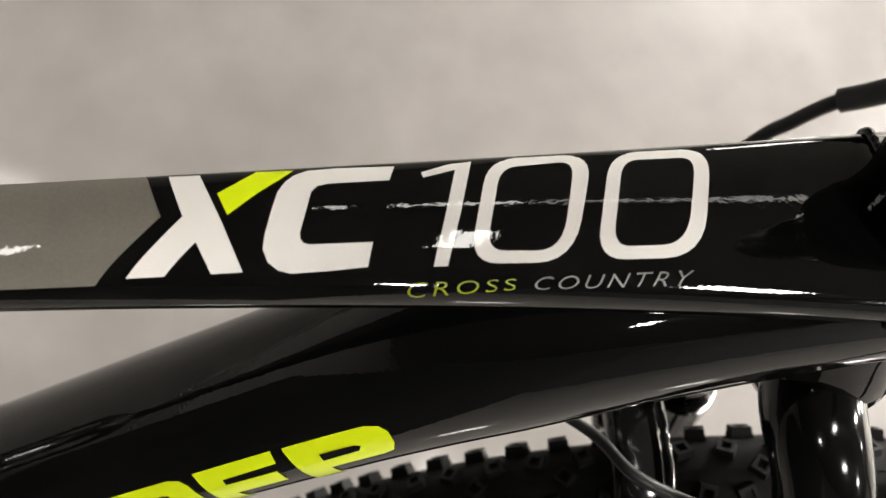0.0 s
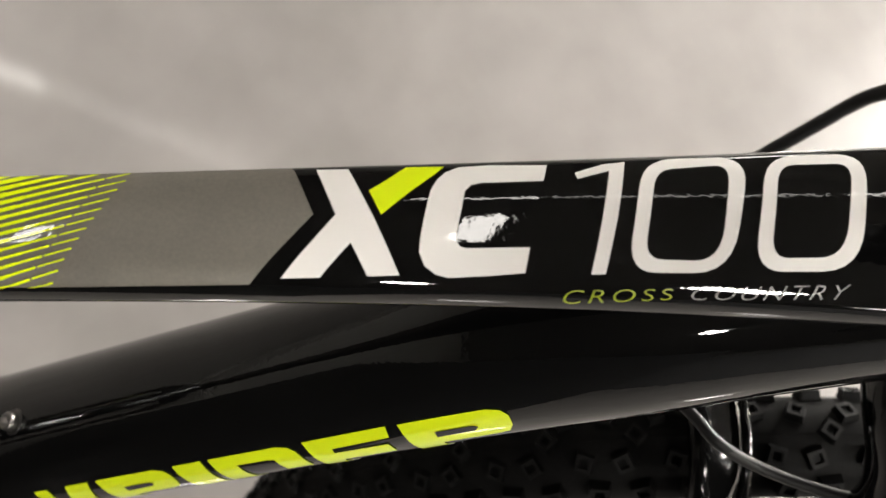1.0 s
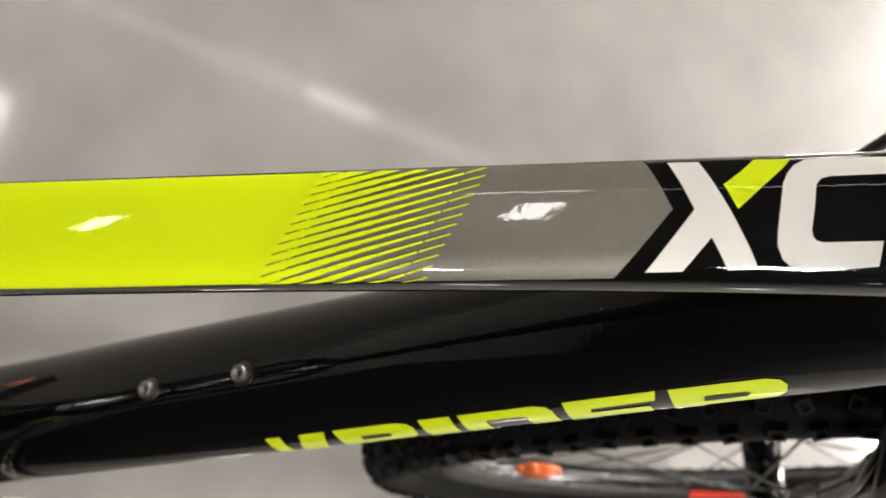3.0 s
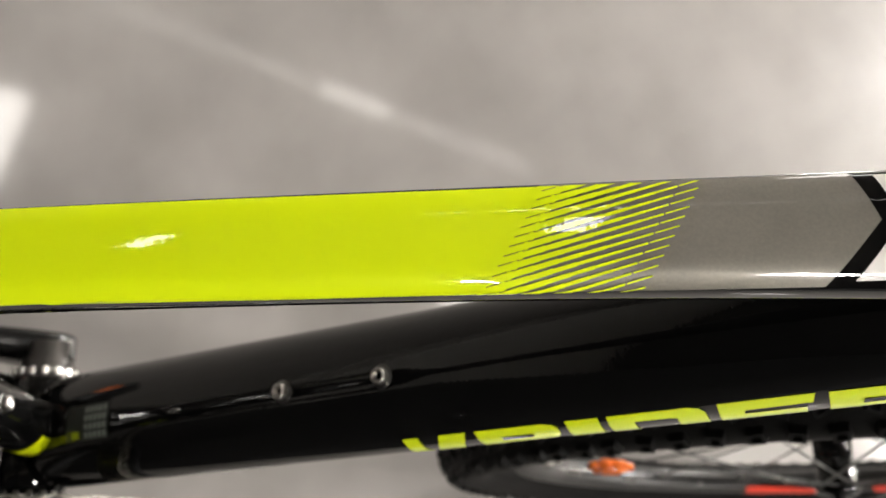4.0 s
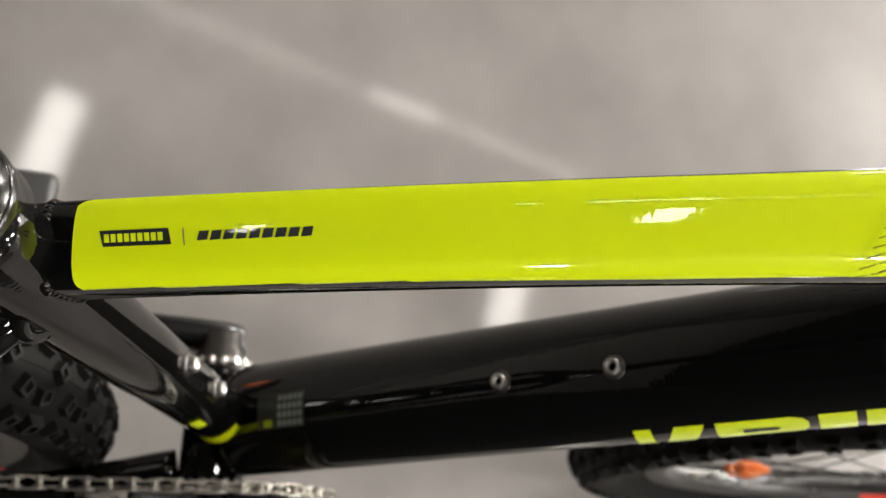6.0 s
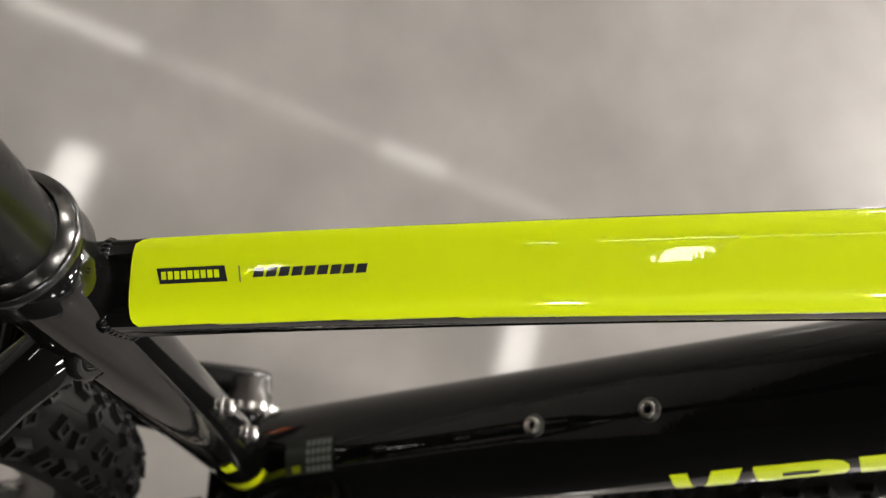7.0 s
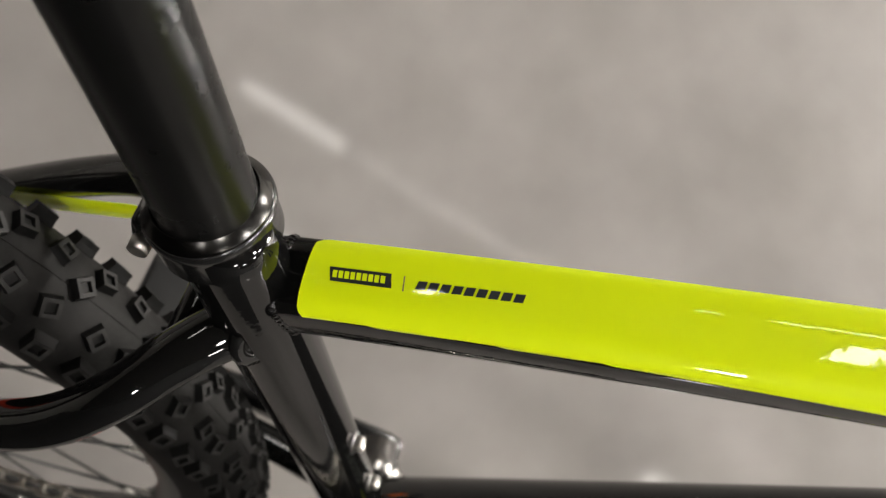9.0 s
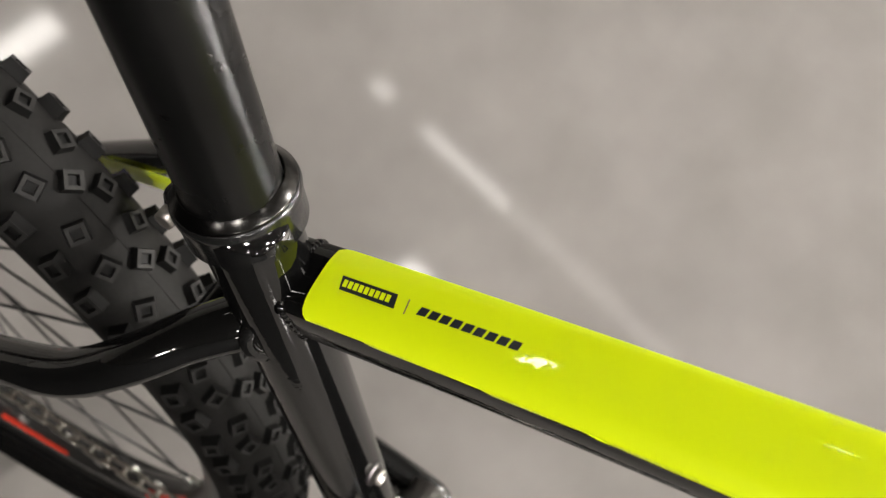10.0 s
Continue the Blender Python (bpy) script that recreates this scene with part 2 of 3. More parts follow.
@functools.lru_cache(None)
def tt_section(x):
    c, n, w, near, far = tt_frame(x)
    side = Vector((0, -math.cos(TT_ROLL), 0)) - n * math.sin(TT_ROLL)
    up = n * math.cos(TT_ROLL) - Vector((0, math.sin(TT_ROLL), 0))
    return c, side * w, up * w, w, near, far, 2.65 - 2.9 * (x - 0.255)


def tt_bare(x, v):
    c, side, up, w, near, far, crown = tt_section(round(x, 6))
    mid, span = (near[0] + far[0]) / 2, (near[0] - far[0]) / 2

    def dome(g):
        """Height of the upper face, flatter on the far side, rounding over into both edges."""
        e = g - 0.1
        h = (crown - 1.56 * e * e - (7.2 if e > 0 else 1.9) * e ** 4) / (1000 * w)
        for edge, depth, start in ((1.0, near[1], 0.88), (-1.0, far[1], 0.93)):
            k = (g * edge - start) / (1 - start)
            if k > 0:
                e = edge - 0.1
                end = (crown - 1.56 * e * e - (7.2 if e > 0 else 1.9) * e ** 4) / (1000 * w)
                h += (depth - end) * (1 - math.sqrt(max(0.0, 1 - k * k)))
        return h

    if v > 110:
        f, h = (float(np.interp(v, (110, 140, 200), q)) for q in ((near[0], near[0] * 0.93, 0.5), (near[1], near[1] - 0.26, -1.05)))
    elif v < -105:
        f, h = (float(np.interp(v, (-200, -130, -105), q)) for q in ((-0.6, far[0] * 0.97, far[0]), (-1.05, far[1] - 0.26, far[1])))
    else:
        top, foot = min(0.65, near[0] - 0.07), -0.92
        if v > 65:
            f = top + (near[0] - top) * math.sin(radians(2 * (v - 65)))
        elif v < -92:
            f = foot + (far[0] - foot) * math.sin(radians(90 * (-92 - v) / 13))
        else:
            f = min(top, v / 100)
        h = dome((f - mid) / span)
    return c + side * f + up * h


def tt_point(x, v, lift=0.0):
    """The top tube's skin: x along it, v per cent of the half width from the crest (+: drive side), past 65 down the flank."""
    p = tt_bare(x, v)
    if not lift:
        return p
    out = (tt_bare(x + 0.001, v) - tt_bare(x - 0.001, v)).cross(tt_bare(x, v - 0.5) - tt_bare(x, v + 0.5))
    return p + out.normalized() * lift


TT_ROUND = [-200 + 7.0 * k for k in range(10)] + [-130 + 2.5 * k for k in range(109)] + [143 + 6.0 * k for k in range(10)]
tt_skin = tt_point


top_tube = part("top_tube", loft([[tt_point(-0.068 + 0.568 * i / 60, v) for v in TT_ROUND] for i in range(61)]), black_paint, bike, "glossy black hydroformed top tube")


def decal(name, loops, mat, label="", skin=tt_skin, du=4.0, dv=2.0, lift=0.0004, owner=None):
    """A thin printed shape on a tube: polygons in (millimetres along, degrees or per cent round), cut fine and wrapped on the skin."""
    bm = bmesh.new()
    for loop in loops:
        bm.faces.new([bm.verts.new((u, v, 0)) for u, v in loop])
    return wrap(name, bm, mat, label, skin, du, dv, lift, owner)


def wrap(name, bm, mat, label="", skin=tt_skin, du=4.0, dv=2.0, lift=0.0004, owner=None):
    bm.normal_update()
    bmesh.ops.triangulate(bm, faces=[f for f in bm.faces if len(f.verts) > 4])
    us, vs = [v.co.x for v in bm.verts], [v.co.y for v in bm.verts]
    for lo, hi, step, axis in ((min(us), max(us), du, 0), (min(vs), max(vs), dv, 1)):
        k = math.floor(lo / step) + 1
        while k * step < hi - 1e-6:
            co, no = [0, 0, 0], [0, 0, 0]
            co[axis], no[axis] = k * step, 1
            bmesh.ops.bisect_plane(bm, geom=bm.verts[:] + bm.edges[:] + bm.faces[:], plane_co=co, plane_no=no, dist=1e-5)
            k += 1
    for v in bm.verts:
        v.co = skin(v.co.x / 1000, v.co.y, lift)
    bmesh.ops.recalc_face_normals(bm, faces=bm.faces[:])
    up = sum((f.normal for f in bm.faces), Vector())
    mid = skin(us[0] / 1000, vs[0], 0.01) - skin(us[0] / 1000, vs[0], 0.0)
    me = bpy.data.meshes.new(name)
    if up.dot(mid) < 0:
        bmesh.ops.reverse_faces(bm, faces=bm.faces[:])
    bm.to_mesh(me)
    bm.free()
    me.materials.append(mat)
    me.polygons.foreach_set("use_smooth", [True] * len(me.polygons))
    return adopt(new(name, me), owner or top_tube, label)


def soft_quad(corners, reach, n=6):
    """A four-sided loop with rounded corners; reach: the share of each side that its rounding takes."""
    out = []
    for i in range(4):
        p, c, q = (Vector((*corners[(i + k) % 4], 0)) for k in (-1, 0, 1))
        a, b = c.lerp(p, reach[i]), c.lerp(q, reach[i])
        for k in range(n + 1):
            t = k / n
            e = a * (1 - t) ** 2 + c * 2 * t * (1 - t) * 1.0 + b * t * t
            out.append((e.x, max(-97.5, e.y)))
    return out


def hoop(name, outer, inner, mat, label=""):
    bm = bmesh.new()
    a = [bm.verts.new((u, v, 0)) for u, v in outer]
    b = [bm.verts.new((u, v, 0)) for u, v in inner]
    for i in range(len(a)):
        j = (i + 1) % len(a)
        bm.faces.new((a[i], a[j], b[j], b[i]))
    return wrap(name, bm, mat, label)


# paint fields: long yellow-green field at the seat end, grey field with an arrow end
def break_line(v):
    """Where the yellow field begins to break up into stripes."""
    return 180.2 - 0.116 * v


decal("yellow_field", [[(-42.5, -92), (-44.8, -89.5), (-46.6, -82), (-46.5, -30), (-46.6, 44), (-46.2, 51), (-45.2, 55.6), (-42.5, 58.8), (15, 62.7), (60, 65), (110, 69.5), (150, 71.3), (break_line(71.3), 71.3), (break_line(-93), -93), (80, -92.5)]], yellow_paint, "long yellow-green painted field", lift=0.0005)
decal("grey_field", [[(break_line(71.3) - 1, 71.3), (225, 72), (250, 70), (267.8, 67.8), (284.6, -25.6), (279.0, -92.3), (278, -96), (break_line(-96) - 1, -96)]], grey_paint, "warm grey painted field with an arrow end", lift=0.0002)

# break-up stripes between the two fields
SHARES = (0.86, 0.77, 0.67, 0.56, 0.45, 0.35, 0.27)
PITCH, SLANT, STEP = 14.3, -1.4, 6.68
bm = bmesh.new()
for k in range(-15, 10):
    v0 = 59.5 + PITCH * k
    u0 = break_line(v0)
    runs = [(STEP * j - (0.8 if j == 0 else 0), STEP * (j + 1), share) for j, share in enumerate(SHARES)] + [(47.3, 54.2, 0.18), (5.9, 7.1, 1.04)]
    for a0, a1, share in runs:
        half = PITCH * (1 + 0.116 * SLANT) * share / 2
        corners = [(a, v0 - PITCH / 2 + SLANT * a + side * half) for a, side in ((a0, -1), (a1, -1), (a1, 1), (a0, 1))]
        bm.faces.new([bm.verts.new((u0 + a, v, 0)) for a, v in corners])
for edge, out in ((-93.0, -1), (71.0, 1)):
    bmesh.ops.bisect_plane(bm, geom=bm.verts[:] + bm.edges[:] + bm.faces[:], plane_co=(0, edge, 0), plane_no=(0, out, 0), clear_outer=True)
wrap("stripes", bm, yellow_paint, "fine slanted yellow-green stripes", du=6.0, dv=5.0, lift=0.0007)

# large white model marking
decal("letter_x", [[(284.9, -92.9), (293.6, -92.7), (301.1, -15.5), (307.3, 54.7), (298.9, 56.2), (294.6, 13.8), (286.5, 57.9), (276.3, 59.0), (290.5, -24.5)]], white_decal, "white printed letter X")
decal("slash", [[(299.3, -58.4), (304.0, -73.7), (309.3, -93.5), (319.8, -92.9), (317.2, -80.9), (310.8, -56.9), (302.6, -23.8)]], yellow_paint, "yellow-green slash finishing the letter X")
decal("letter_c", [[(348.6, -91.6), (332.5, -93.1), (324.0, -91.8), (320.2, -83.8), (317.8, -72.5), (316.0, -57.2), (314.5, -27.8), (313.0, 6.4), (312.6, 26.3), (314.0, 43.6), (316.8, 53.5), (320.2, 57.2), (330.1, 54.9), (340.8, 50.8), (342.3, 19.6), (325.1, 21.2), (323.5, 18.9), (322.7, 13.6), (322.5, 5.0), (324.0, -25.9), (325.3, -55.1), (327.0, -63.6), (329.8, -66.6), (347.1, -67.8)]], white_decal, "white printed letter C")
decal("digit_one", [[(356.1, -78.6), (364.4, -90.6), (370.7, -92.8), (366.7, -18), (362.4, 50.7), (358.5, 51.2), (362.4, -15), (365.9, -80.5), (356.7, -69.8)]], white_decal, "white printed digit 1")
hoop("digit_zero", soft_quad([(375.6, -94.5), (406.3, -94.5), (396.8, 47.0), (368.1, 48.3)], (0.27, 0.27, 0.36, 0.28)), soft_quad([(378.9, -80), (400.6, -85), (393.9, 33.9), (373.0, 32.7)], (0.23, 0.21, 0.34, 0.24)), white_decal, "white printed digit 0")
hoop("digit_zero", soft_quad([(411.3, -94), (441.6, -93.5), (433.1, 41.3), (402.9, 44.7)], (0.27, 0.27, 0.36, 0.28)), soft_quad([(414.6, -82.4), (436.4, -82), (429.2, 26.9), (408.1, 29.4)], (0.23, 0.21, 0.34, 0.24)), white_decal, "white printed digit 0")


def lettering(name, text, corners, mat, label, squeeze=0.0):
    """Words in the built-in font, wrapped on the top tube's flank between four corners (top left, top right, foot right, foot left)."""
    cu = bpy.data.curves.new("words", "FONT")
    cu.body, cu.resolution_u, cu.space_character, cu.offset = text, 3, 1.25, squeeze
    ob = new("words", cu)
    dg = bpy.context.evaluated_depsgraph_get()
    me = bpy.data.meshes.new_from_object(ob.evaluated_get(dg))
    bpy.data.objects.remove(ob)
    bpy.data.curves.remove(cu)
    b = bmesh.new()
    b.from_mesh(me)
    bpy.data.meshes.remove(me)
    xs, ys = [v.co.x for v in b.verts], [v.co.y for v in b.verts]
    tl, tr, br, bl = (Vector((*c, 0)) for c in corners)
    for v in b.verts:
        h = (v.co.y - min(ys)) / (max(ys) - min(ys))
        f = (v.co.x - min(xs)) / (max(xs) - min(xs))
        v.co = bl.lerp(br, f).lerp(tl.lerp(tr, f), h)
    return wrap(name, b, mat, label, du=3.0, dv=4.0)


lettering("word_cross", "CROSS", [(351.9, 70.5), (381.1, 64.5), (380.6, 80.5), (350.7, 93.5)], thin_yellow, "small yellow printed word CROSS", -0.012)
lettering("word_country", "COUNTRY", [(386.7, 63.0), (430.3, 55.0), (427.8, 71.5), (385.3, 80.5)], thin_grey, "small grey printed word COUNTRY", -0.012)

# maker's marks as plain bars
decal("mark_plate", [[(-38.6, -34.5), (-18.1, -34.5), (-17.0, -7.4), (-37.2, -7.6)]], dark_ink, "small dark rectangular maker's mark", lift=0.0007)
for k in range(9):
    u = -36.8 + 1.98 * k
    decal("mark_bar", [[(u - 0.2, -28.0), (u + 1.3, -28.0), (u + 1.6, -14.2), (u + 0.1, -14.2)]], yellow_paint, "", lift=0.0010)
decal("mark_divider", [[(-14.0, -33), (-13.6, -33), (-13.0, -5), (-13.4, -5)]], grey_paint, "", lift=0.0007)
for k in range(9):
    u = -9.6 + 3.75 * k
    decal("mark_bar", [[(u + 0.6, -27.2), (u + 3.5, -27.8), (u + 3.0, -12.4), (u, -11.6)]], dark_ink, "", lift=0.0007)

# down tube
DT_A = 0.9053


def dt_frame(s):
    k = s / 0.5
    c, q = math.cos(DT_A), math.sin(DT_A)
    off = 0.0054 * (k - 0.4) ** 2 + max(0.0, s - 0.52) ** 2
    slope = 2 * max(0.0, s - 0.52)
    n = Vector((-q, 0, c)) + Vector((c, 0, q)) * slope
    return Vector((0.0335 + s * c + off * q, 0, 0.3713 + s * q - off * c)), n.normalized(), 0.0384 - 0.0025 * k - max(0.0, s - 0.6) * 0.05, 0.027 + 0.009 * k - max(0.0, s - 0.6) * 0.06


def dt_point(s, deg, lift=0.0):
    c, n, w, h = dt_frame(s)
    a = radians(deg)
    out = (n * math.cos(a) * w + Vector((0, -1, 0)) * math.sin(a) * h).normalized()
    return c + n * h * math.cos(a) + Vector((0, -w * math.sin(a), 0)) + out * lift


down_tube = part("down_tube", loft([[dt_point(0.02 + 0.72 * i / 60, 360 * k / 64) for k in range(64)] for i in range(61)]), black_paint, bike, "wide glossy black down tube")


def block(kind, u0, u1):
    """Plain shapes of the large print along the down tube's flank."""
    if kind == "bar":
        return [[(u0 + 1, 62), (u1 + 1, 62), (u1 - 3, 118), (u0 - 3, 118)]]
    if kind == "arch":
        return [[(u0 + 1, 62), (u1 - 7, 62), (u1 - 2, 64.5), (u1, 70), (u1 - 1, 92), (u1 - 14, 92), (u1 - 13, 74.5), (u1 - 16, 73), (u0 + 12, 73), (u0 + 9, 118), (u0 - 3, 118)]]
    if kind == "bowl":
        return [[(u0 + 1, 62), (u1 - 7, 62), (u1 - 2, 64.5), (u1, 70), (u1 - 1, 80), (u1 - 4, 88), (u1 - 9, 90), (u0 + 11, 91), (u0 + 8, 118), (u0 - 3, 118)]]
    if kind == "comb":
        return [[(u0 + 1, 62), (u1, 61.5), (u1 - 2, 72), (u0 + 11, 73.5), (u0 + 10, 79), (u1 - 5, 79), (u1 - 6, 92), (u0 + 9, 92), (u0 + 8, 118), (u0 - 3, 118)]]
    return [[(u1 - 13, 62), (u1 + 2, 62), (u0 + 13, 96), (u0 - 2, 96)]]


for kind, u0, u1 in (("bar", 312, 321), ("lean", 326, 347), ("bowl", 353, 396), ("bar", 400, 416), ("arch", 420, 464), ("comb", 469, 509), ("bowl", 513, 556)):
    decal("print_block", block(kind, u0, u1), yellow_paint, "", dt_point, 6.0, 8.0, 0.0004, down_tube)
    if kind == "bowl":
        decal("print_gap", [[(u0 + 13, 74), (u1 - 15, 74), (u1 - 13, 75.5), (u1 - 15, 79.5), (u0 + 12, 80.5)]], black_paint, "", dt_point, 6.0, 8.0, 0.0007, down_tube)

# clear warning label near the bottom bracket
decal("sticker", [[(66, -13), (106, -13), (106, 21), (66, 21)]], label_grey, "faded clear sticker with unreadable print", dt_point, 8, 6, 0.0004, down_tube)
bm = bmesh.new()
for i in range(5):
    for j in range(4):
        u, v = 84 + 4.3 * i, -10.5 + 8 * j
        bm.faces.new([bm.verts.new(p) for p in ((u, v, 0), (u + 3.2, v, 0), (u + 3.2, v + 5.5, 0), (u, v + 5.5, 0))])
wrap("sticker_print", bm, label_print, "", dt_point, 8, 6, 0.0007, down_tube)
decal("sticker_dot", [[(72, 12), (79, 12), (79, 19), (72, 19)]], thin_yellow, "", dt_point, 8, 6, 0.0007, down_tube)


def bottle_bolt(place, normal, owner):
    """Socket screw in its flanged rivet nut."""
    n = Vector(normal).normalized()
    nut = part("rivet_nut", lathe([(-0.004, 0.0060), (0.0006, 0.0062), (0.0012, 0.0058), (0.0013, 0.0030)], place, n, 20), cup_metal, owner, "grey flanged rivet nut")
    part("bottle_bolt", lathe([(0.0010, 0.0030), (0.0013, 0.0043), (0.0046, 0.0043), (0.0054, 0.0037), (0.0054, 0.0026), (0.0022, 0.0024), (0.0021, 0.0001)], place, n, 20), steel, nut, "bright steel socket screw")
    part("socket", lathe([(0.0022, 0.0023), (0.0026, 0.0001)], place, n, 6), gloss_black, nut, "dark hexagon socket")


for s in (0.2464, 0.3115):
    c, n, w, h = dt_frame(s)
    bottle_bolt(c + n * h + Vector((0.001, -0.0028, -0.0003)), n + Vector((0, -0.08, 0)), down_tube)

# seat tube, clamp and post
ST_D = Vector((-0.317, 0, 0.948))
ST_0 = Vector((0.0445, 0.0, 0.371))


def st(z):
    return ST_0 + ST_D * ((z - 0.371) / 0.948)


seat_tube = part("seat_tube", sweep([st(0.36), st(0.5), st(0.64), st(0.742)], lambda k: 0.0185 - 0.001 * k, 40, 8), black_paint, bike, "glossy black seat tube")
st_front = Vector((0.948, 0, 0.317))
for q in (Vector((0.0, 0, 0.562)), Vector((0.0203, 0, 0.5013))):
    base = st(q.z - 0.005)
    bottle_bolt(q - st_front * 0.001, st_front, seat_tube)
for a0, a1, z0, z1 in ((-150, -30, 0.412, 0.434), (-82, -62, 0.474, 0.492)):
    rings = []
    for z in (z0, z1):
        rings.append([st(z) + (st_front * math.cos(radians(a)) + Vector((0, 1, 0)) * math.sin(radians(a))) * 0.0191 for a in [a0 + (a1 - a0) * k / 12 for k in range(13)]])
    bm = bmesh.new()
    va, vb = [[bm.verts.new(p) for p in r] for r in rings]
    for k in range(12):
        bm.faces.new((va[k], va[k + 1], vb[k + 1], vb[k]))
    part("yellow_mark", bm, yellow_paint, seat_tube, "small yellow-green painted mark")

# the post stands a hair aslant in its tube
POST_A, POST_D = Vector((-0.0950, 0.0025, 0.78)), Vector((-0.312, 0.000, 1.0)).normalized()
collar_at = st(0.7268) + Vector((-0.0045, 0.0035, 0))
part("seat_clamp", lathe([(0.0, 0.0185), (0.0, 0.0205), (0.002, 0.0217), (0.012, 0.0217), (0.0140, 0.0222), (0.0165, 0.0225), (0.0182, 0.0221), (0.0186, 0.0215), (0.0184, 0.0185)], collar_at, ST_D, 56), collar_black, bike, "glossy black seat clamp ring")
part("post_rim", lathe([(0.0165, 0.0172), (0.0222, 0.0175), (0.0226, 0.0178), (0.0222, 0.0182), (0.0194, 0.0214), (0.0186, 0.0217), (0.0170, 0.0214)], collar_at, ST_D, 48), rim_metal, bike, "polished dark lip round the seat post")
part("seat_post", sweep([POST_A - POST_D * 0.16, POST_A, POST_A + POST_D * 0.2, POST_A + POST_D * 0.34], 0.0170, 56, 6), satin_black, bike, "satin black seat post")
clamp_ear = part("clamp_ear", box(0.012, 0.022, 0.014, 0.003, collar_at - st_front * 0.0215 + ST_D * 0.007), gloss_black, bike)
part("clamp_bolt", lathe([(-0.0165, 0.0018), (-0.0165, 0.0036), (-0.0115, 0.0038), (-0.0110, 0.0026), (0.012, 0.0026), (0.0122, 0.0038), (0.0165, 0.0036), (0.0165, 0.0018)], collar_at - st_front * 0.0225 + ST_D * 0.006, (0, 1, 0), 18), steel, clamp_ear, "bright steel clamp bolt")

# rear triangle
def stay(sign):
    pts = [(-0.064, 0.006 * sign, 0.684), (-0.072, 0.014 * sign, 0.682), (-0.084, 0.026 * sign, 0.676), (-0.100, 0.043 * sign, 0.664), (-0.120, 0.055 * sign, 0.646), (-0.150, 0.060 * sign, 0.622), (-0.22, 0.062 * sign, 0.558), (-0.30, 0.066 * sign, 0.478), (-0.386, 0.068 * sign, 0.388)]
    if sign > 0:
        rise = (0, 0, 0.002, 0.005, 0.010, 0.0135, 0.014, 0.008, 0)
        pts = [(x, y, z + r) for (x, y, z), r in zip(pts, rise)]
    return sweep(pts, lambda k: 0.0125 - 0.003 * k, 20, 6, 0.82)


for sign in (-1, 1):
    s_ob = part("seat_stay", stay(sign), black_paint, bike, "curved glossy black seat stay" + ("" if sign < 0 else " with a yellow-green flash"))
    if sign > 0:
        bm = bmesh.new()
        rows = []
        for k in range(9):
            f = k / 8
            c = Vector((-0.124 - 0.11 * f, 0.0470 + 0.004 * f, 0.6385 - 0.060 * f))
            rows.append([bm.verts.new(c + Vector((0.002 * g, -0.0012 * math.cos(radians(60 * g)), 0.0076 * g * min(1, 0.5 + 5 * f)))) for g in (-1, -0.5, 0, 0.5, 1)])
        for a, b in zip(rows, rows[1:]):
            for i in range(4):
                bm.faces.new((a[i], a[i + 1], b[i + 1], b[i]))
        part("flash", bm, yellow_paint, s_ob, "yellow-green flash on the inner side")
    part("chain_stay", sweep([(0.01, 0.03 * sign, 0.366), (-0.06, 0.044 * sign, 0.362), (-0.15, 0.058 * sign, 0.360), (-0.28, 0.066 * sign, 0.361), (-0.395, 0.069 * sign, 0.364)], lambda k: 0.0125 - 0.004 * k, 16, 6), black_paint, bike, "glossy black chain stay")
    part("dropout", box(0.04, 0.006, 0.05, 0.002, (-0.398, 0.069 * sign, 0.372)), gloss_black, bike)
for sign in (-1, 1):
    part("stay_end", lathe([(0.0, 0.0122), (0.003, 0.0128), (0.0055, 0.0118), (0.0055, 0.0062), (0.0005, 0.0050), (0.0, 0.0004)], (-0.060, 0.010 * sign, 0.685), (0.75, 0.5 * sign, 0.35), 24), black_paint, bike, "open end of the seat stay beside the seat tube")
part("stay_bridge", sweep([(-0.086, -0.030, 0.668), (-0.086, 0, 0.668), (-0.086, 0.030, 0.668)], 0.007, 12, 2, side=(1, 0, 0)), black_paint, bike)

# bottom bracket, chainset, chain
part("bottom_bracket", lathe([(-0.040, 0.019), (-0.0365, 0.0225), (0.0365, 0.0225), (0.040, 0.019)], BB, (0, 1, 0), 36), black_paint, bike, "glossy black bottom bracket shell")
for sign in (-1, 1):
    part("bearing_cup", lathe([(0.0375, 0.0200), (0.039, 0.0212), (0.045, 0.0212), (0.046, 0.0175), (0.053, 0.0175), (0.054, 0.0140), (0.066, 0.0135)], BB, (0, sign, 0), 30), cup_metal if sign > 0 else gloss_black, bike, "grey metal bearing cup" if sign > 0 else "")
    for k in range(16):
        a = 2 * math.pi * k / 16
        part("cup_notch", box(0.0035, 0.0060, 0.0022, 0.0006, BB + Vector((0.0214 * math.cos(a), 0.042 * sign, 0.0214 * math.sin(a))), pose(0, 0, 0, 0, 90 - math.degrees(a), 0)), silver_edge if sign > 0 else cup_metal, bike)


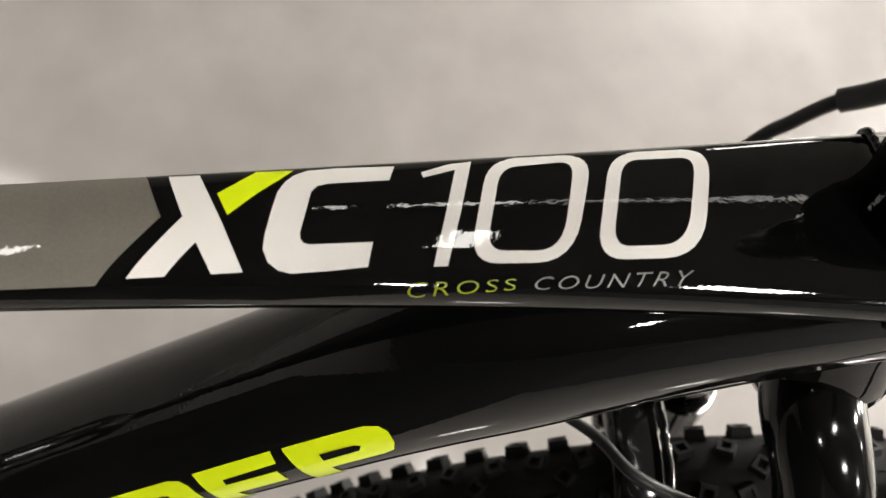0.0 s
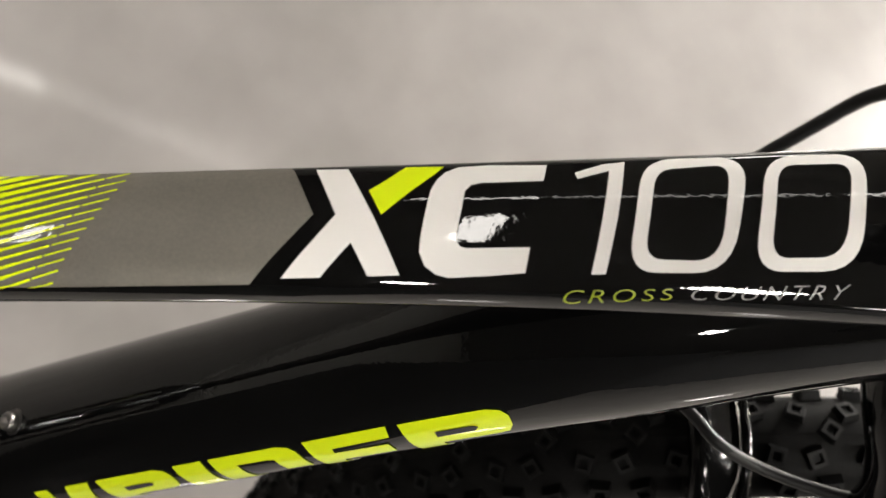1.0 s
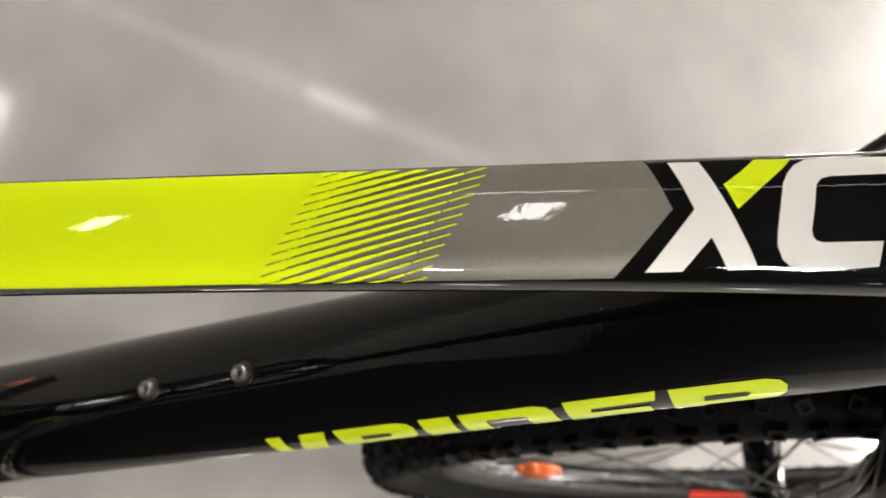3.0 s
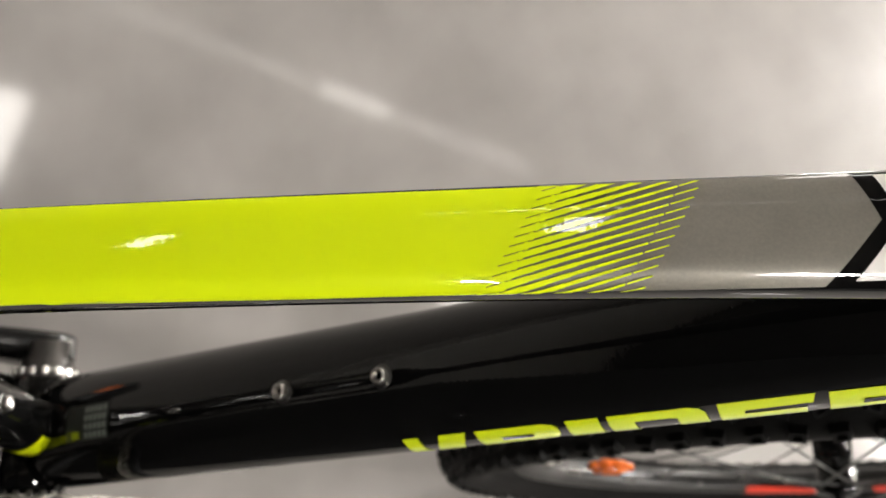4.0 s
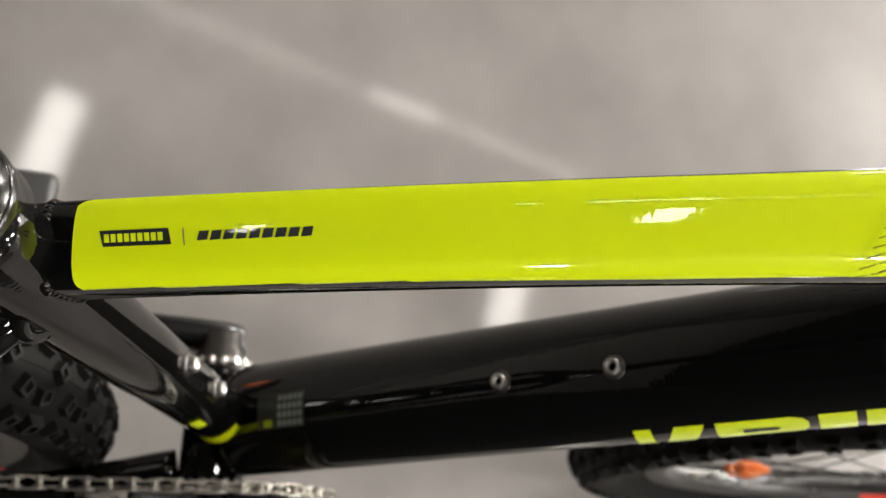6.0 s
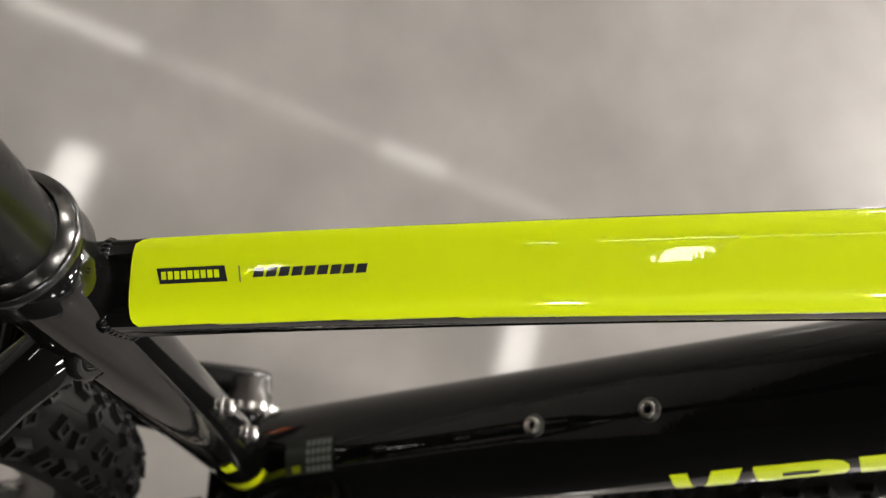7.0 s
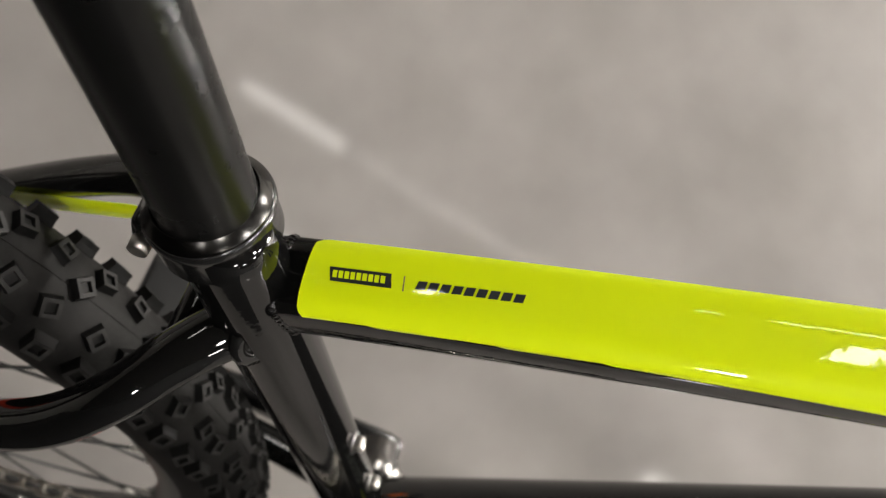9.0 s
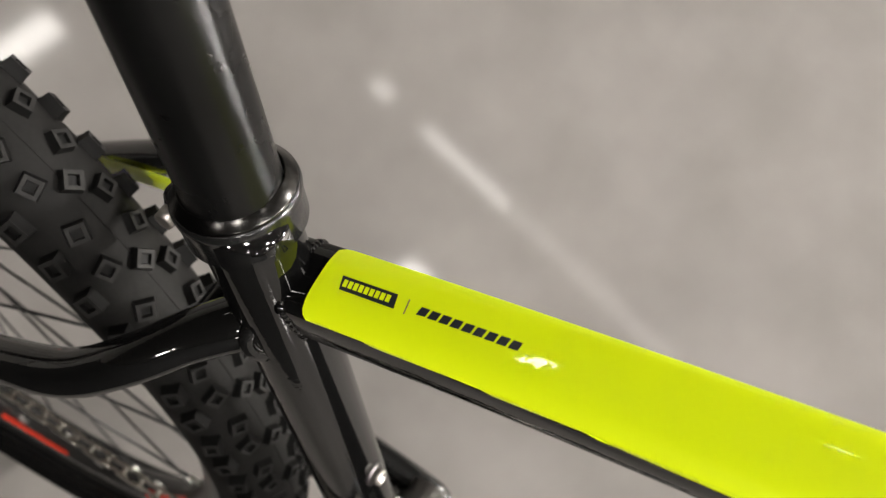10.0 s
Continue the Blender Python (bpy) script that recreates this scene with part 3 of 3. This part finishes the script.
def crank(sign, direction):
    d = Vector(direction).normalized()
    root = BB + Vector((-0.004, 0.064 * sign, -0.014))
    rings = []
    for k, (a, w, t) in enumerate(((-0.0215, 0.006, 0.009), (-0.019, 0.0135, 0.011), (-0.010, 0.0185, 0.0125), (0.0, 0.0195, 0.013), (0.02, 0.0185, 0.0125), (0.06, 0.0160, 0.0105), (0.12, 0.0145, 0.0085), (0.165, 0.0150, 0.0080), (0.178, 0.0105, 0.0075), (0.184, 0.004, 0.006))):
        c = root + d * a + Vector((0, 0.012 * sign * max(0, a) / 0.17, 0))
        up = d.cross(Vector((0, 1, 0)))
        ring = []
        for i in range(24):
            q = 2 * math.pi * i / 24
            cx, sx = math.cos(q), math.sin(q)
            ring.append(c + up * w * math.copysign(abs(cx) ** 0.6, cx) + Vector((0, 1, 0)) * t * math.copysign(abs(sx) ** 0.6, sx))
        rings.append(ring)
    part("crank_arm", loft(rings), collar_black, bike, "black crank arm")
    if sign < 0:
        return
    end = root + d * 0.166 + Vector((0, 0.016 * sign, 0))
    ped = part("pedal", box(0.084, 0.085, 0.020, 0.006, end + Vector((0, 0.055 * sign, 0))), matt_black, bike, "black plastic pedal")
    for e in (1,):
        part("pedal_reflector", box(0.006, 0.030, 0.010, 0.002, end + Vector((0.044 * e, 0.062 * sign, 0))), orange_plastic, ped, "orange pedal reflector")


crank(1, (-1, 0, 0.05))
crank(-1, (1, 0, -0.05))

RING = Vector((0.033, -0.0505, 0.371))
RING_R, TEETH = 0.083, 38


def cog(at, r, teeth, thick, hole):
    bm = bmesh.new()
    loops = []
    for y in (-thick / 2, thick / 2):
        outer = []
        for k in range(teeth):
            for f, h in ((0.0, -0.0035), (0.28, -0.0030), (0.42, 0.0032), (0.58, 0.0032), (0.72, -0.0030)):
                a = 2 * math.pi * (k + f) / teeth
                outer.append(bm.verts.new(Vector(at) + Vector(((r + h) * math.cos(a), y, (r + h) * math.sin(a)))))
        inner = [bm.verts.new(Vector(at) + Vector((hole * math.cos(2 * math.pi * i / len(outer)), y, hole * math.sin(2 * math.pi * i / len(outer))))) for i in range(len(outer))]
        loops.append((outer, inner))
    n = len(loops[0][0])
    for i in range(n):
        j = (i + 1) % n
        for o, q in loops:
            bm.faces.new((o[i], o[j], q[j], q[i]))
        for m in (0, 1):
            bm.faces.new((loops[0][m][i], loops[0][m][j], loops[1][m][j], loops[1][m][i]))
    return bm


chainring = part("chainring", cog(RING, RING_R, TEETH, 0.0035, 0.066), dark_steel, bike, "toothed steel chainring", False)
for k in range(4):
    a = radians(45 + 90 * k)
    part("ring_arm", sweep([RING + Vector((0.015 * math.cos(a), -0.006, 0.015 * math.sin(a))), RING + Vector((0.074 * math.cos(a), -0.003, 0.074 * math.sin(a)))], lambda q: 0.010 - 0.003 * q, 12, 3, 0.4), matt_black, chainring)
part("chain_guard", lathe([(0, 0.080), (0.0, 0.0915), (0.0025, 0.092), (0.003, 0.080)], RING + Vector((0, -0.010, 0)), (0, 1, 0), 64, True), matt_black, chainring, "black plastic guard ring")
CASSETTE = Vector((REAR.x, -0.046, REAR.z))
part("cassette", join(*[cog(CASSETTE + Vector((0, -0.0045 * i + 0.012, 0)), 0.066 - 0.006 * i, 32 - 3 * i, 0.002, 0.02) for i in range(7)]), dark_steel, bike, "stepped steel cassette", False)


def chain_line():
    pts = []
    for k in range(0, 25):
        a = radians(-92 + 184 * k / 24)
        pts.append(RING + Vector((0.0835 * math.cos(a), 0, 0.0835 * math.sin(a))))
    for k in range(1, 40):
        f = k / 40
        pts.append(RING.lerp(CASSETTE + Vector((0, 0.0, -0.025)), f) + Vector((0, 0, 0.0835 - 0.004 * math.sin(f * math.pi))))
    return pts


def link_mesh(outer):
    y = 0.0034 if outer else 0.0022
    bms = []
    for sign in (-1, 1):
        ring = []
        for t in (-0.0005, 0.0005):
            row = []
            for k in range(14):
                a = 2 * math.pi * k / 14
                x = 0.00635 * (1 if math.cos(a) > 0 else -1) + 0.0042 * math.cos(a)
                row.append(Vector((x, sign * y + t, (0.0043 if abs(math.cos(a)) > 0.2 else 0.0033) * math.sin(a))))
            ring.append(row)
        bms.append(loft(ring))
    for x in (-0.00635, 0.00635):
        bms.append(lathe([(-0.0036, 0.0022), (0.0036, 0.0022)], (x, 0, 0), (0, 1, 0), 8))
    return mesh_of("chain_link", join(*bms), dark_steel, False)


chain_pts = chain_line()
lengths = [0.0]
for a, b in zip(chain_pts, chain_pts[1:]):
    lengths.append(lengths[-1] + (b - a).length)


def along(d):
    for i in range(len(lengths) - 1):
        if lengths[i + 1] >= d:
            f = (d - lengths[i]) / (lengths[i + 1] - lengths[i])
            return chain_pts[i].lerp(chain_pts[i + 1], f)
    return chain_pts[-1]


links = [link_mesh(False), link_mesh(True)]
chain_ob = part("chain", sweep([chain_pts[0] + Vector((0, 0, 0)), chain_pts[6], chain_pts[12]], 0.0008, 6, 2), dark_steel, bike, "oily steel chain")
for k in range(int(lengths[-1] / 0.0127)):
    a, b = along(0.0127 * k), along(0.0127 * (k + 1))
    d = b - a
    ob = new("chain_link", links[k % 2])
    adopt(ob, chain_ob, "", Matrix.Translation((a + b) / 2) @ pose(0, 0, 0, 0, -math.degrees(math.atan2(d.z, d.x)), 0))

# head tube, headset, fork; the bars are turned a little to the left
HT_D = Vector((-0.352, 0, 0.936))
HT_0 = Vector((0.534, 0, 0.864))
part("head_tube", lathe([(-0.004, 0.0255), (-0.003, 0.0285), (0.006, 0.0290), (0.012, 0.0270), (0.03, 0.0250), (0.088, 0.0230), (0.112, 0.0235), (0.118, 0.0250), (0.126, 0.0250), (0.127, 0.021)], HT_0, HT_D, 48), black_paint, bike, "glossy black head tube")
for x, r, sunk in ((0.493, 0.0018, -0.0004), (-0.0560, 0.0022, 0.0012)):
    part("weld", sweep([tt_point(x, 3.0 * k, -sunk) for k in range(-50, 51)], lambda k: r + 0.07 * r * math.sin(k * 230), 10, 2), black_paint, top_tube, "rippled weld bead under the paint")
STEER_DEG = -2.1
STEER = Matrix.Translation(HT_0) @ Matrix.Rotation(radians(STEER_DEG), 4, HT_D) @ Matrix.Translation(-HT_0)


def turned(ob):
    """Turn a top part of the fork group about the steering axis."""
    ob.matrix_basis = STEER @ ob.matrix_basis
    return ob


turned(part("headset_cup", lathe([(-0.034, 0.015), (-0.026, 0.022), (-0.012, 0.0275), (-0.004, 0.0290)], HT_0, HT_D, 40), gloss_black, bike, "glossy black lower headset cup"))
half_crown = [(0.530, -0.026, 0.853), (0.545, -0.048, 0.834), (0.558, -0.062, 0.806), (0.570, -0.067, 0.752)]
crown_pts = [(x, y, z) for x, y, z in reversed(half_crown)] + [(0.533, 0.0, 0.856)] + [(x, -y, z) for x, y, z in half_crown]
turned(part("fork_crown", sweep(crown_pts, lambda k: 0.0190 - 0.0012 * abs(2 * k - 1), 32, 8, side=(1, 0, 0.35), power=2.3), gloss_black, bike, "glossy black fork crown"))
LEG_TOP = Vector((0.568, 0, 0.772))
LEG_END = FRONT + Vector((-0.030, -0.003, 0.0))
for sign in (-1, 1):
    top, end = LEG_TOP + Vector((0, 0.066 * sign, 0)), LEG_END + Vector((0, 0.066 * sign, 0))
    turned(part("stanchion", sweep([top, top.lerp(end, 0.30)], 0.0155, 28, 2), gloss_black, bike, "glossy black fork stanchion"))
    leg = turned(part("fork_leg", sweep([top.lerp(end, 0.20), top.lerp(end, 0.23), top.lerp(end, 0.5), top.lerp(end, 0.8), end + Vector((0.004, 0, 0.01)), end + Vector((0.03, 0, 0))], lambda k: (0.0205 if k > 0.05 else 0.0190) - 0.004 * k, 28, 5), gloss_black, bike, "glossy black lower fork leg"))
    ring_at = top.lerp(end, 0.055)
    part("crown_seam", lathe([(-0.003, 0.0178), (-0.002, 0.0190), (0.002, 0.0190), (0.003, 0.0178)], ring_at, top - end, 32), gloss_black, leg, "thin raised ring below the fork crown")
    part("axle_nut", lathe([(0.0, 0.010), (0.022, 0.010), (0.024, 0.008), (0.024, 0.002)], FRONT + Vector((0, 0.055 * sign, 0)), (0, sign, 0), 18), steel, leg)
half_arch = [(0.598, -0.066, 0.610), (0.568, -0.064, 0.660), (0.541, -0.058, 0.700), (0.527, -0.042, 0.730), (0.522, -0.018, 0.745)]
arch_pts = half_arch + [(x, -y, z) for x, y, z in reversed(half_arch)]
arch = turned(part("fork_arch", sweep(arch_pts, 0.0062, 16, 6, 2.3, (0, 0.2, 1), 4.0), gloss_black, bike, "glossy black arch between the fork legs"))
for off in (-0.012, 0.012):
    part("arch_rib", sweep([Vector(p) + Vector((off, 0, off * 0.3)) + Vector((0, 0, 0.005)) for p in arch_pts], 0.0028, 8, 6), gloss_black, arch)
part("arch_screw", lathe([(0, 0.0055), (0.003, 0.0055), (0.0045, 0.004), (0.0045, 0.001)], (0.535, -0.0540, 0.7120), (-0.35, -0.75, 0.6), 16), steel, arch, "bright steel screw")

# wheels
def ring_surface(profile, at, segs=96):
    """Turn (y, radius) pairs about the wheel's axle."""
    rings = []
    for k in range(segs):
        a = 2 * math.pi * k / segs
        rings.append([Vector(at) + Vector((r * math.cos(a), y, r * math.sin(a))) for y, r in profile])
    return loft(rings, False, True)


def knob_mesh(sx, sy, h):
    """A square tread block with a sunk middle; the worn rim of its top is paler."""
    bm = bmesh.new()
    levels = [(1.12, 0.0), (1.0, 0.55 * h), (0.96, h), (0.56, h), (0.48, h * 0.62)]
    rows = []
    for f, z in levels:
        rows.append([bm.verts.new((sx * f * a / 2, sy * f * b / 2, z)) for a, b in ((-1, -1), (1, -1), (1, 1), (-1, 1))])
    for i, (a, b) in enumerate(zip(rows, rows[1:])):
        for k in range(4):
            f = bm.faces.new((a[k], a[(k + 1) % 4], b[(k + 1) % 4], b[k]))
            f.material_index = 1 if i == 2 else 0
    bm.faces.new(rows[-1])
    return bm


knob_center = mesh_of("knob", knob_mesh(0.0092, 0.0092, 0.0044), [knob_rubber, knob_top], False)
knob_side = mesh_of("knob", knob_mesh(0.0108, 0.0094, 0.0060), [knob_rubber, knob_top], False)


def tread(at, near, owner, size):
    """All blocks of a tyre: those on the arc `near` (degrees) one by one, the rest joined."""
    rng = random.Random(7)
    rest = bmesh.new()
    half, rc = 0.0275, size - 0.0275
    cells = 48
    for i in range(cells):
        for col, step, turn in ((-58, 0.00, 8), (-58, 0.48, -8), (-25, 0.20, 22), (-25, 0.62, -22), (3, 0.02, 45), (25, 0.34, -20), (25, 0.80, 20), (58, 0.10, 8), (58, 0.60, -8)):
            a = 360 * (i + step + rng.uniform(-0.02, 0.02)) / cells
            t = radians(col + rng.uniform(-1.5, 1.5))
            y, r = half * math.sin(t), rc + half * math.cos(t)
            p = Vector((r * math.cos(radians(a)), y, r * math.sin(radians(a))))
            n = Vector((math.cos(t) * math.cos(radians(a)), math.sin(t), math.cos(t) * math.sin(radians(a))))
            tang = Vector((-math.sin(radians(a)), 0, math.cos(radians(a))))
            m = Matrix((tang, n.cross(tang), n)).transposed().to_4x4()
            m = Matrix.Translation(Vector(at) + p - n * 0.0004) @ m @ Matrix.Rotation(radians(turn + rng.uniform(-5, 5)), 4, "Z")
            me = knob_side if abs(col) > 40 else knob_center
            if near[0] < a % 360 < near[1]:
                adopt(new("knob", me), owner, "", m)
            else:
                b = bmesh.new()
                b.from_mesh(me)
                b.transform(m)
                tmp = bpy.data.meshes.new("knob_tmp")
                b.to_mesh(tmp)
                b.free()
                rest.from_mesh(tmp)
                bpy.data.meshes.remove(tmp)
    tagged(part("tread", rest, [knob_rubber, knob_top], owner, "", False), kind="stuff")


def tilted(ob):
    """The rear wheel sits a little askew in its dropouts."""
    ob.matrix_basis = Matrix.Translation((0, 0, 0.56)) @ Matrix.Rotation(radians(-2.2), 4, "X") @ Matrix.Translation((0, 0, -0.56)) @ ob.matrix_basis
    return ob


def wheel(at, near, red_arcs, reflector_deg, steer, size):
    fix = turned if steer else tilted
    side = "front" if steer else "rear"
    half, rc = 0.0275, size - 0.0275
    prof = [(half * math.sin(radians(t)), rc + half * math.cos(radians(t))) for t in range(-150, 151, 12)]
    prof += [(0.011, 0.303), (-0.011, 0.303)]
    tyre = fix(part("tyre", ring_surface(prof, at, 128), rubber, bike, "knobbly black " + side + " tyre"))
    part("tread_seam", ring_surface([(-0.0006, size - 0.0008), (0, size + 0.0007), (0.0006, size - 0.0008)], at, 96), rubber, tyre)
    tread(at, near, tyre, size)
    rim = fix(part("rim", ring_surface([(-0.0125, 0.3125), (-0.0135, 0.3115), (-0.0140, 0.300), (-0.0120, 0.291), (-0.006, 0.2865), (0.006, 0.2865), (0.0120, 0.291), (0.0140, 0.300), (0.0135, 0.3115), (0.0125, 0.3125)], at, 128), rim_black, bike, "black " + side + " wheel rim with red dashes"))
    for a0, a1 in red_arcs:
        bm = bmesh.new()
        rows = []
        for k in range(13):
            a = radians(a0 + (a1 - a0) * k / 12)
            rows.append([bm.verts.new(Vector(at) + Vector((r * math.cos(a), y, r * math.sin(a)))) for y, r in ((-0.01465, 0.3095), (-0.01475, 0.300), (-0.0130, 0.2915), (-0.0072, 0.2862))])
        for p, q in zip(rows, rows[1:]):
            for i in range(3):
                bm.faces.new((p[i], p[i + 1], q[i + 1], q[i]))
        part("rim_dash", bm, red_decal, rim, "red printed dash on the rim")
    fix(part("hub", lathe([(-0.050, 0.006), (-0.038, 0.007), (-0.037, 0.018), (-0.031, 0.021), (-0.029, 0.021), (-0.026, 0.018), (0.026, 0.018), (0.029, 0.024), (0.032, 0.024), (0.036, 0.018), (0.038, 0.007), (0.050, 0.006)], at, (0, 1, 0), 28), gloss_black, bike, "black wheel hub"))
    for k in range(32):
        flange = -1 if k % 2 else 1
        a = 2 * math.pi * k / 32
        lean = radians(62) * (1 if (k // 2) % 2 else -1)
        p0 = Vector(at) + Vector((0.0195 * math.cos(a + lean), 0.030 * flange, 0.0195 * math.sin(a + lean)))
        p1 = Vector(at) + Vector((0.288 * math.cos(a), 0.003 * flange, 0.288 * math.sin(a)))
        ob = part("spoke", sweep([p0, p1], 0.0011, 6, 1, side=(0.3, 1, 0.2)), spoke_black, rim)
        part("nipple", lathe([(0, 0.0019), (0.013, 0.0019), (0.014, 0.0012)], p1, (p0 - p1), 8), silver_edge, rim)
    if not steer:
        return
    for d in (reflector_deg,):
        a = radians(d)
        c = Vector((0.219 * math.cos(a), -0.012, 0.219 * math.sin(a)))
        m = Matrix.Translation(Vector(at) + c) @ pose(0, 0, 0, 0, -d, 0)
        b = join(box(0.024, 0.016, 0.020, 0.005), box(0.046, 0.008, 0.011, 0.003, (0, 0, -0.002), pose(0, 0, 0, 0, 14, 0)), box(0.013, 0.011, 0.030, 0.004, (0.004, 0, 0), pose(0, 0, 0, 0, -18, 0)), box(0.036, 0.012, 0.008, 0.003, (0, 0, 0.004), pose(0, 0, 0, 0, -35, 0)))
        b.transform(m)
        fix(part("wheel_reflector", b, orange_plastic, bike, "orange spoke reflector"))


wheel(FRONT, (95, 215), ((-66, -44), (-36, -18), (60, 80), (150, 172)), 202, True, 0.385)
wheel(REAR, (0, 125), ((-84, -66), (-40, -22), (40, 60), (170, 190)), 0, False, TYRE_R)

# brake rotor, far side of the front hub
turned(part("brake_rotor", join(ring_surface([(0.0395, 0.066), (0.0395, 0.080), (0.0413, 0.080), (0.0413, 0.066)], FRONT, 72), lathe([(0.0395, 0.024), (0.0413, 0.024)], FRONT, (0, 1, 0), 24)), steel, bike, "thin steel brake rotor"))

# cockpit and cables
stem_top = HT_0 + HT_D * 0.165
turned(part("stem", sweep([stem_top, stem_top + Vector((0.035, 0, 0.008)), stem_top + Vector((0.075, 0, 0.016))], 0.0195, 24, 5), satin_black, bike, "satin black handlebar stem"))
turned(part("steerer_spacer", lathe([(0.127, 0.018), (0.190, 0.018), (0.192, 0.015)], HT_0, HT_D, 30), satin_black, bike))
bar = stem_top + Vector((0.078, 0, 0.017))
turned(part("handlebar", sweep([bar + Vector((-0.035, y, 0.008)) if abs(y) > 0.3 else bar + Vector((-0.02 * abs(y) / 0.2, y, 0.01 * min(1, abs(y) / 0.12))) for y in (-0.36, -0.20, -0.08, 0, 0.08, 0.20, 0.36)], lambda k: 0.0112 + 0.0045 * math.exp(-((k - 0.5) / 0.12) ** 2), 20, 6), satin_black, bike, "satin black handlebar"))
for sign in (-1, 1):
    turned(part("grip", sweep([bar + Vector((-0.028, 0.25 * sign, 0.009)), bar + Vector((-0.035, 0.37 * sign, 0.008))], 0.0165, 20, 4), rubber, bike, "black rubber grip"))

hoses = ((("brake_hose", "black brake hose looping behind the frame"), [(0.470, 0.045, 0.640), (0.530, 0.120, 0.730), (0.573, 0.144, 0.820), (0.582, 0.142, 0.849), (0.589, 0.137, 0.873), (0.597, 0.128, 0.895), (0.600, 0.110, 0.940), (0.585, 0.090, 0.990)], 0.0040),
         (("gear_cable", "black gear cable crossing the fork"), [(0.455, 0.012, 0.765), (0.481, -0.008, 0.773), (0.495, -0.026, 0.777), (0.514, -0.036, 0.779), (0.533, -0.046, 0.789), (0.556, -0.056, 0.807), (0.590, -0.070, 0.850), (0.600, -0.075, 0.920)], 0.0027))
for (name, label), pts, r in hoses:
    hose = part(name, sweep(pts, r, 12, 8), hose_black, bike, label)
    if name == "brake_hose":
        part("sleeve", sweep([(0.589, 0.137, 0.873), (0.594, 0.132, 0.884), (0.599, 0.123, 0.905), (0.601, 0.108, 0.945)], 0.0062, 14, 5), matt_black, hose, "thicker rubber sleeve")

# the whole bicycle leans on its stand
bike.matrix_basis = TIP @ bike.matrix_basis
